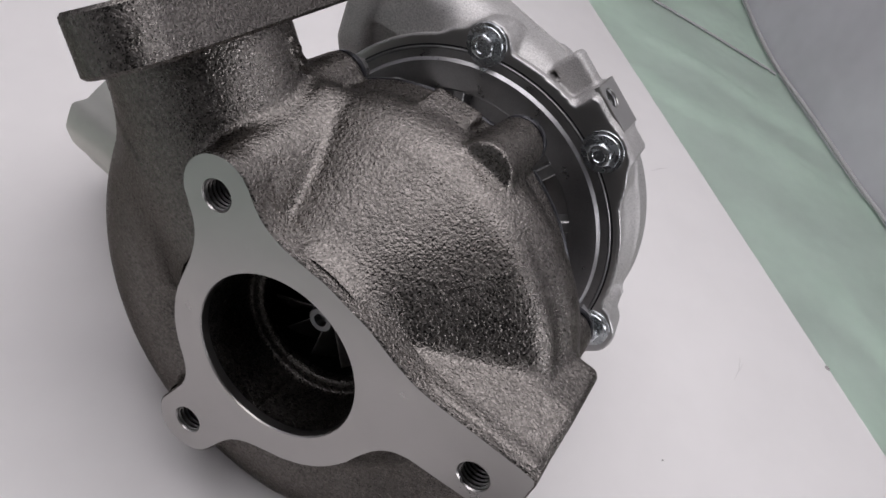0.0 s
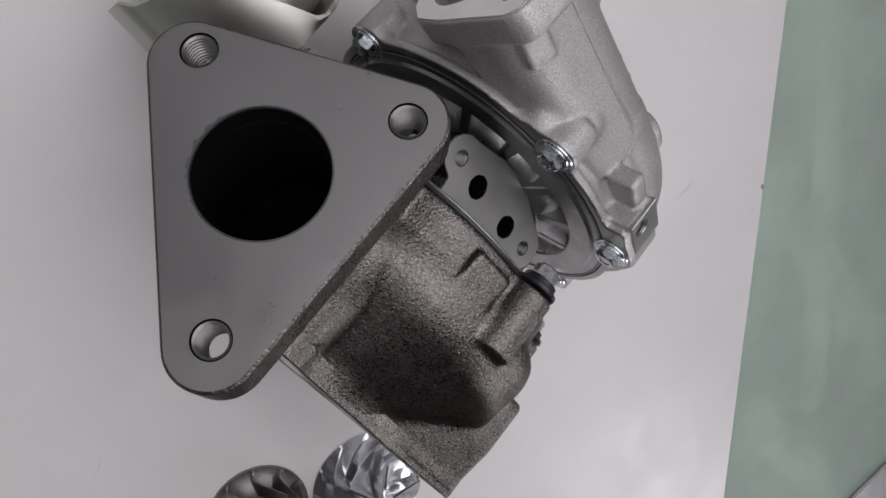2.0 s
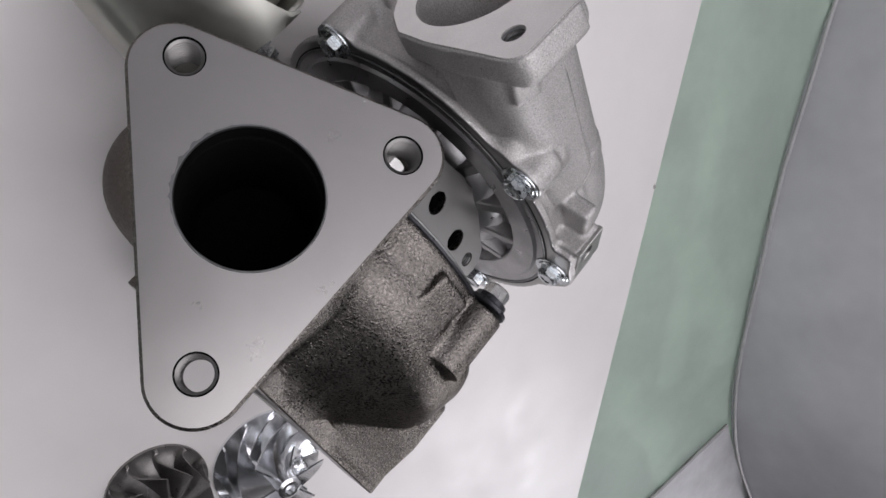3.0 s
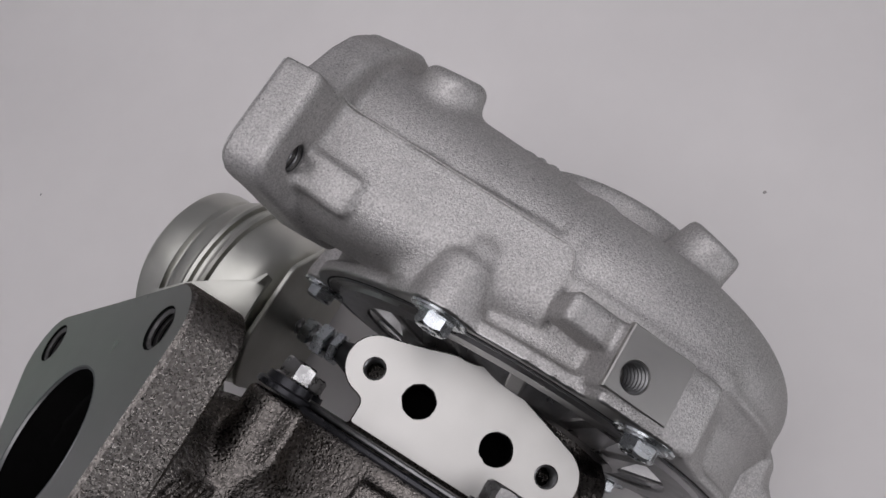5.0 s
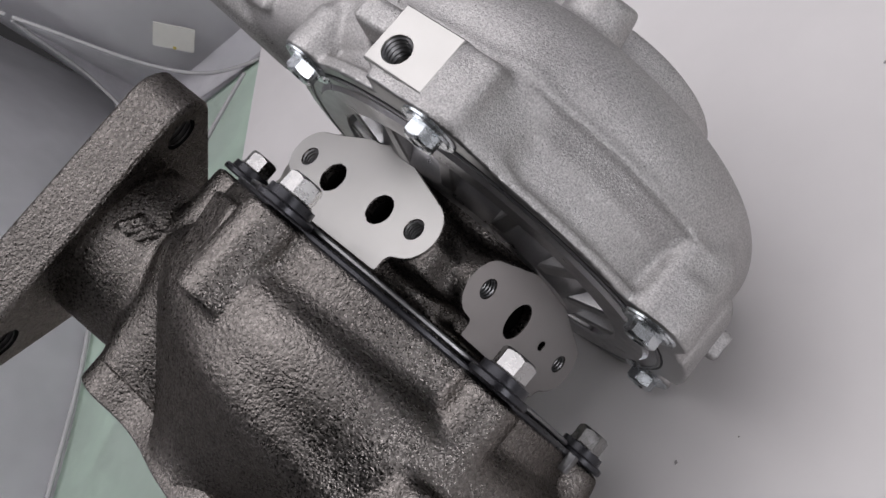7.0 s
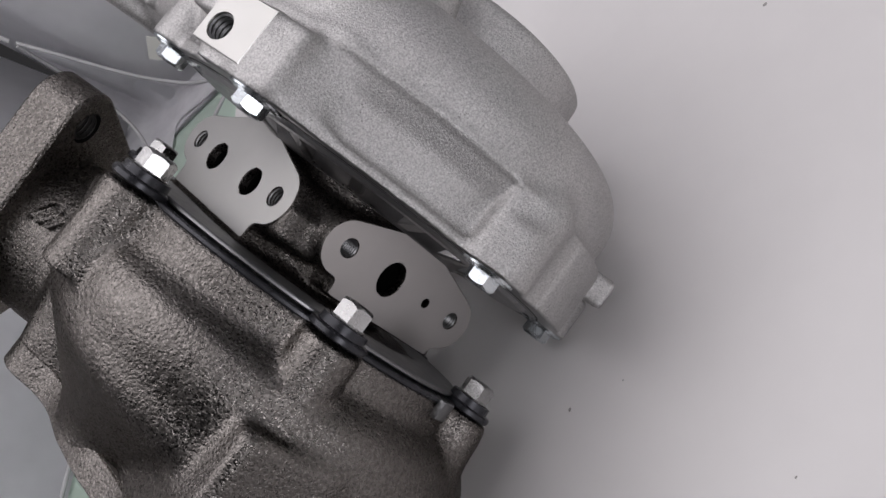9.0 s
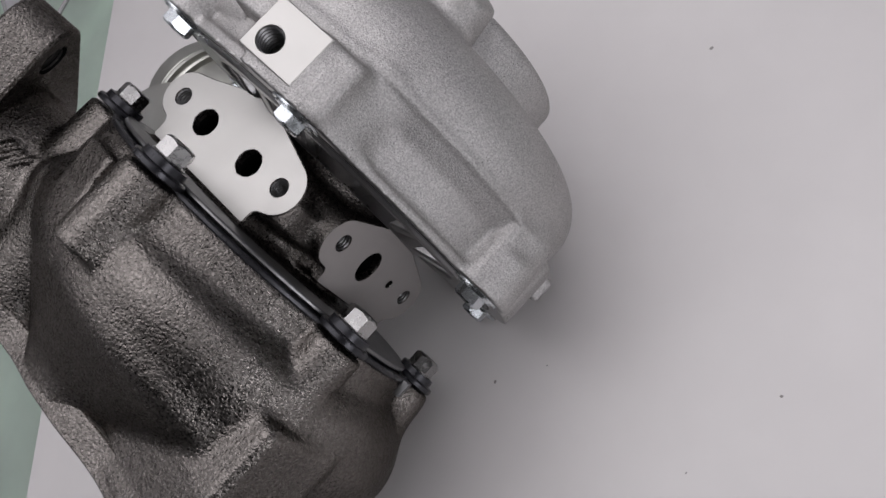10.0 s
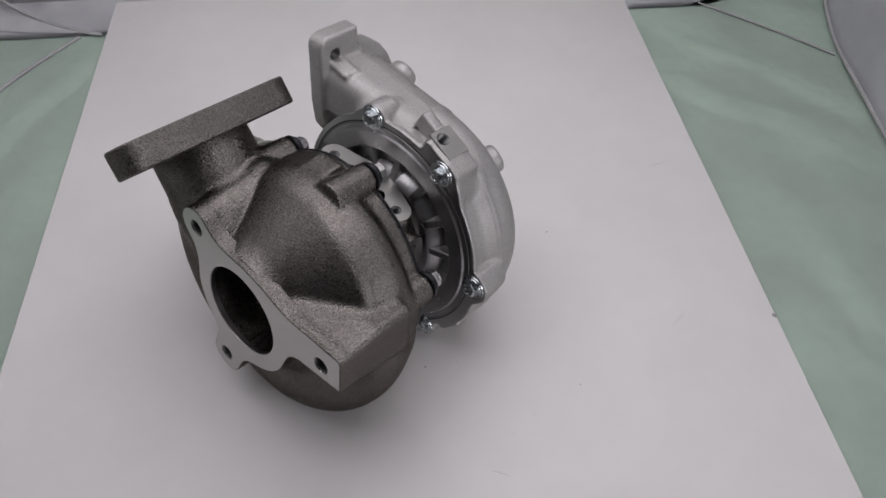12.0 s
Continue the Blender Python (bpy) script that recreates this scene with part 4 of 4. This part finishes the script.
    c.add(c.rod((-24, 32, 40), (-30.7, 39.6, 59.2), 10.6, 8.3, 1.8), 4)
    c.add(c.rod((47, 51, 36), (47, 62, 59.5), 10.0, 9.0, 3.5), 3)
    for k, u in enumerate((20, 16.5, 13, 8)):
        c.add(c.box((u, 58.2 + 0.02 * u, 47.3 + 0.06 * u), (1.3, 1.6, 1.6), 0.6), 0.5)
    c.add(c.box((-45.9, -53.3, 18.8), (2.8, 8.6, 4.8), 1.4, ((0.75, -0.66, 0), (0.66, 0.75, 0), (0, 0, 1))), 2)
    c.cut(c.rod((78, 48.1, 34.6), (28, 50.2, 31), 23.3, 17.0, 1))
    c.cut(c.rod((40, 50.2, 31), (8, 50.5, 29), 17.0, 15.0, 1))
    for y, z in ((82.2, 12.6), (12.8, 59.2)):
        c.cut(c.rod((90, y, z), (58, y, z), 3.7, 3.7, 0.2))
    c.cut(c.rod((0, 0, 80), (0, 0, 30), 29, 26, 1))
    c.cut(c.rod((0, 0, -20), (0, 0, 10), 60, 60, 0.5))
    c.cut(c.rod((-0.47 * 85 + 0.883 * 8.9, 0.883 * 85 + 0.47 * 8.9, 8.7), (-0.47 * 66 + 0.883 * 8.9, 0.883 * 66 + 0.47 * 8.9, 8.7), 3.8, 3.8, 0.2))
    c.cut(c.z - 0.5)

    line = [mm(u, c.top(u, w) + 0.05, w) for u, w in [(62 - 2 * k, 32.2 - 0.1 * k) for k in range(33)] + [(-4, 28), (-5, 26), (-6, 23)]]
    body = part("compressor_housing", c.skin("compressor_housing", [ALUMINIUM, ALU_FACE], lambda p: np.where(p[:, 2] < 0.9, 1, 0)), None, turbo, "pale grey sand-cast aluminium compressor housing")
    # outlet flange: x of the frame along the turbo's y, y along its z, z along its x
    fm = frame_of(mm(0, 0, 0), (0, 1, 0), (1, 0, 0))
    outline = inset([(y * 0.001, z * 0.001) for y, z in OUTLET_OUTLINE], 0.0007)
    holes = [ring(0.0483, 0.0343, 0.0228, 64), ring(0.0822, 0.0126, 0.0038, 24), ring(0.0128, 0.0592, 0.0038, 24)]
    part("compressor_outlet_flange", plate(outline, 0.0712, 0.0720, fm, holes, 0.0002, 0, 1, 1), [MATTE_ALU, ALUMINIUM], body, "machined face of the compressor outlet flange", 40)
    for x, y in ((82.2, 12.6), (12.8, 59.2)):
        part("thread", threaded_hole(fm @ Matrix.Translation(mm(x, y, 71.6)), 0.0038, 0.0100), STEEL, body, "", 20)
    # mould parting line along the outlet pipe
    part("parting_line", tube(line, 0.0003, 8), ALUMINIUM, body, "", 60)
    # machined pad with a tapped hole
    pm = frame_of(mm(-0.47 * 77.7, 0.883 * 77.7, 0), (-0.883, -0.47, 0), (-0.47, 0.883, 0))
    mid = (31.4 * 0.883 - 71.5 * 0.47) * 0.001
    holes = [ring(mid - 0.0030, 0.0087, 0.0036, 28)]
    part("sensor_pad", plate([(mid - 0.0088, 0.0033), (mid + 0.0088, 0.0033), (mid + 0.0088, 0.0188), (mid - 0.0088, 0.0188)], -0.002, 0.0002, pm, holes, 0.0003, 0, 0, 0), PAD_FACE, body, "bright milled pad with a tapped hole", 30)
    part("thread", threaded_hole(pm @ Matrix.Translation((mid - 0.0030, 0.0087, -0.0001)), 0.0036, 0.010), STEEL, body, "", 20)
    return body


build_compressor_housing()


# -- actuator: canister, bracket and rod --
def build_actuator():
    am = frame_of(mm(0, -34, -12), (0, 1, 0), (1, 0, 0)) @ SC
    can = part("actuator_canister", turned([(0.0, 131.0), (18.2, 131.0), (20.9, 132.0), (21.9, 135.2), (23.5, 136.2), (27.3, 135.8), (29.5, 134.0), (30.2, 131.0), (30.2, 124.5), (29.1, 123.2), (29.1, 122.2), (31.6, 121.0), (32.6, 119.0), (32.8, 115.0), (35.2, 114.4), (35.7, 113.4), (35.4, 112.2), (33.6, 111.8), (33.4, 110.4), (35.0, 109.8), (35.2, 108.6), (34.6, 107.6), (32.6, 107.2), (32.0, 103.0), (31.2, 97.0), (29.0, 91.5), (25.4, 88.4), (19.3, 87.0), (0.0, 86.6)], am, 72), YELLOW_ZINC, turbo, "round zinc-plated vacuum actuator canister with a faint yellow sheen", 32)
    part("vacuum_nipple", turned([(0, 142), (1.5, 142), (2.3, 141.4), (2.3, 140), (1.7, 139), (1.7, 136.5), (2.4, 135.8), (2.4, 134.6), (1.8, 134), (1.8, 130)], am, 20), STEEL, can, "small steel vacuum nipple")
    bm = bmesh.new()
    n = 60
    rows = []
    for i in range(n + 1):
        deg = -100 + 109 * i / n
        a = radians(deg)
        top = float(np.interp(deg, (-100, -98, -94, -86, -72, -66, -47, -38, -35, -26, -14, -4, 3, 9), (108, 121, 129.5, 133.5, 134, 130, 127.4, 126.6, 124.5, 119.6, 110, 98.7, 90.0, 87.6)))
        rad = 38.5 + 2.5 * max(0.0, (top - 126) / 8)
        row = []
        for r in (rad, rad + 1.6):
            for z in (86.0, 86 + (top - 86) * 0.5, top):
                rr = r - 2.0 * (z == 86.0)
                row.append(bm.verts.new(am @ Vector((rr * math.cos(a), rr * math.sin(a), z))))
        rows.append(row)
    for p, q in zip(rows, rows[1:]):
        for j, k in ((0, 1), (1, 2), (2, 5), (5, 4), (4, 3), (3, 0)):
            bm.faces.new((p[j], p[k], q[k], q[j]))
    bm.faces.new([rows[0][j] for j in (0, 3, 4, 5, 2, 1)])
    bm.faces.new([rows[-1][j] for j in (0, 1, 2, 5, 4, 3)])
    bmesh.ops.recalc_face_normals(bm, faces=bm.faces[:])
    bracket = part("actuator_bracket", bm, YELLOW_ZINC, turbo, "bent zinc-plated sheet bracket", 40)
    part("bracket_base", plate([(x * 0.001, y * 0.001) for x, y in rounded([(-30, -24), (18, -30), (30, -14), (30, 14), (8, 34), (-26, 26)], 9)], 0.0842, 0.0862, frame_of(mm(0, -34, -12), (0, 1, 0), (1, 0, 0)), (), 0.0004), YELLOW_ZINC, bracket)
    part("bracket_arm", block(70, 86, 18, 26, -24, -22, am, 0), YELLOW_ZINC, bracket)
    rod = part("actuator_rod", tube([am @ Vector((0, 0, z)) for z in (88, 60, 34)], 0.0028, 14), STEEL, turbo, "threaded steel actuator rod")
    for z, af, h in ((79, 9, 4.5), (72.5, 11, 5), (66.5, 11, 3.5)):
        bm = turned([(0, z - h / 2), (af * 0.5, z - h / 2), (af / 1.732, z - h / 2 + 0.5), (af / 1.732, z + h / 2 - 0.5), (af * 0.5, z + h / 2), (0, z + h / 2)], am, 6)
        part("nut", bm, ZINC, rod, "zinc-plated hexagon nut", 20)
    for k in range(11):
        z = 88 - 2 * k
        part("thread", turned([(2.8, z), (3.3, z - 0.5), (2.8, z - 1)], am, 16), STEEL, rod)
    part("rod_boot", tube([am @ Vector(p) for p in ((0, 0, 65), (0, 0, 58), (1, -1, 48), (2, -2, 38), (2, -3, 26))], [0.0040, 0.0062, 0.0058, 0.0056, 0.0050], 18), RUBBER, rod, "black rubber sleeve")
    part("lever", block(14, 34, -3.5, 3.5, -8, -4, am, 0), BLACK_STEEL, rod)


build_actuator()


# ---- loose wheels on the board ----
def bladed_wheel(name, m, rim, hub_top, height, eye, blades, splitters, mats, label, category, twist, nose):
    """A radial wheel lying on its back disc: hub, thin curved blades and a nose."""
    thing = tagged(new(name), label, category)
    thing.matrix_world = m
    hub = []
    n = 16
    for i in range(n + 1):
        t = i / n * math.pi / 2
        hub.append((rim - (rim - hub_top) * math.sin(t), 0.0018 + (height - 0.0018) * (1 - math.cos(t))))
    prof = [(0, 0), (rim, 0), (rim, 0.0012)] + hub + [(hub_top, height + nose), (hub_top * 0.75, height + nose + 0.001), (hub_top * 0.45, height + nose + 0.001), (hub_top * 0.4, height + nose - 0.002), (0, height + nose - 0.002)]
    part("hub", turned(prof, Matrix(), 64), mats, thing, "", 32)

    def blade(a0, s0):
        bm = bmesh.new()
        rows = []
        steps = 14
        for i in range(steps + 1):
            s = s0 + (1 - s0) * i / steps
            t = (1 - s) * math.pi / 2
            rh, zh = rim - (rim - hub_top) * math.sin(t), 0.0018 + (height - 0.0018) * (1 - math.cos(t))
            rs, zs = rim - (rim - eye) * math.sin(t) ** 0.8, 0.0052 + (height * 0.98 - 0.0052) * (1 - math.cos(t)) ** 0.8
            lean = twist * (1 - s) ** 1.6 - 0.35 * s * s
            row = []
            for r, z, side in ((rh * 0.98, zh - 0.0005, -1), (rs, zs, -1), (rs, zs, 1), (rh * 0.98, zh - 0.0005, 1)):
                a = a0 + lean + side * (0.00045 if r > rh else 0.0007) / max(r, 0.004)
                row.append(bm.verts.new((r * math.cos(a), r * math.sin(a), z)))
            rows.append(row)
        for p, q in zip(rows, rows[1:]):
            for j in range(4):
                bm.faces.new((p[j - 1], p[j], q[j], q[j - 1]))
        bm.faces.new(rows[0][::-1])
        bm.faces.new(rows[-1])
        bmesh.ops.recalc_face_normals(bm, faces=bm.faces[:])
        return bm

    for k in range(blades):
        part("blade", blade(2 * math.pi * k / blades, 0.0), mats, thing, "", 40)
        if splitters:
            part("splitter_blade", blade(2 * math.pi * (k + 0.5) / blades, 0.35), mats, thing, "", 40)
    return thing


bladed_wheel("compressor_wheel", pose(-0.030, -0.1725, 0.0, 0, 0, 20), 0.0305, 0.0062, 0.024, 0.0225, 6, True, WHEEL_ALU, "bright milled aluminium compressor wheel lying loose on the board", "compressor wheel", 1.1, 0.004)
bladed_wheel("turbine_wheel", pose(-0.0885, -0.1735, 0.0, 0, 0, 50), 0.0255, 0.0075, 0.022, 0.0215, 11, False, WHEEL_DARK, "dark cast turbine wheel lying loose on the board", "turbine wheel", -0.9, 0.005)
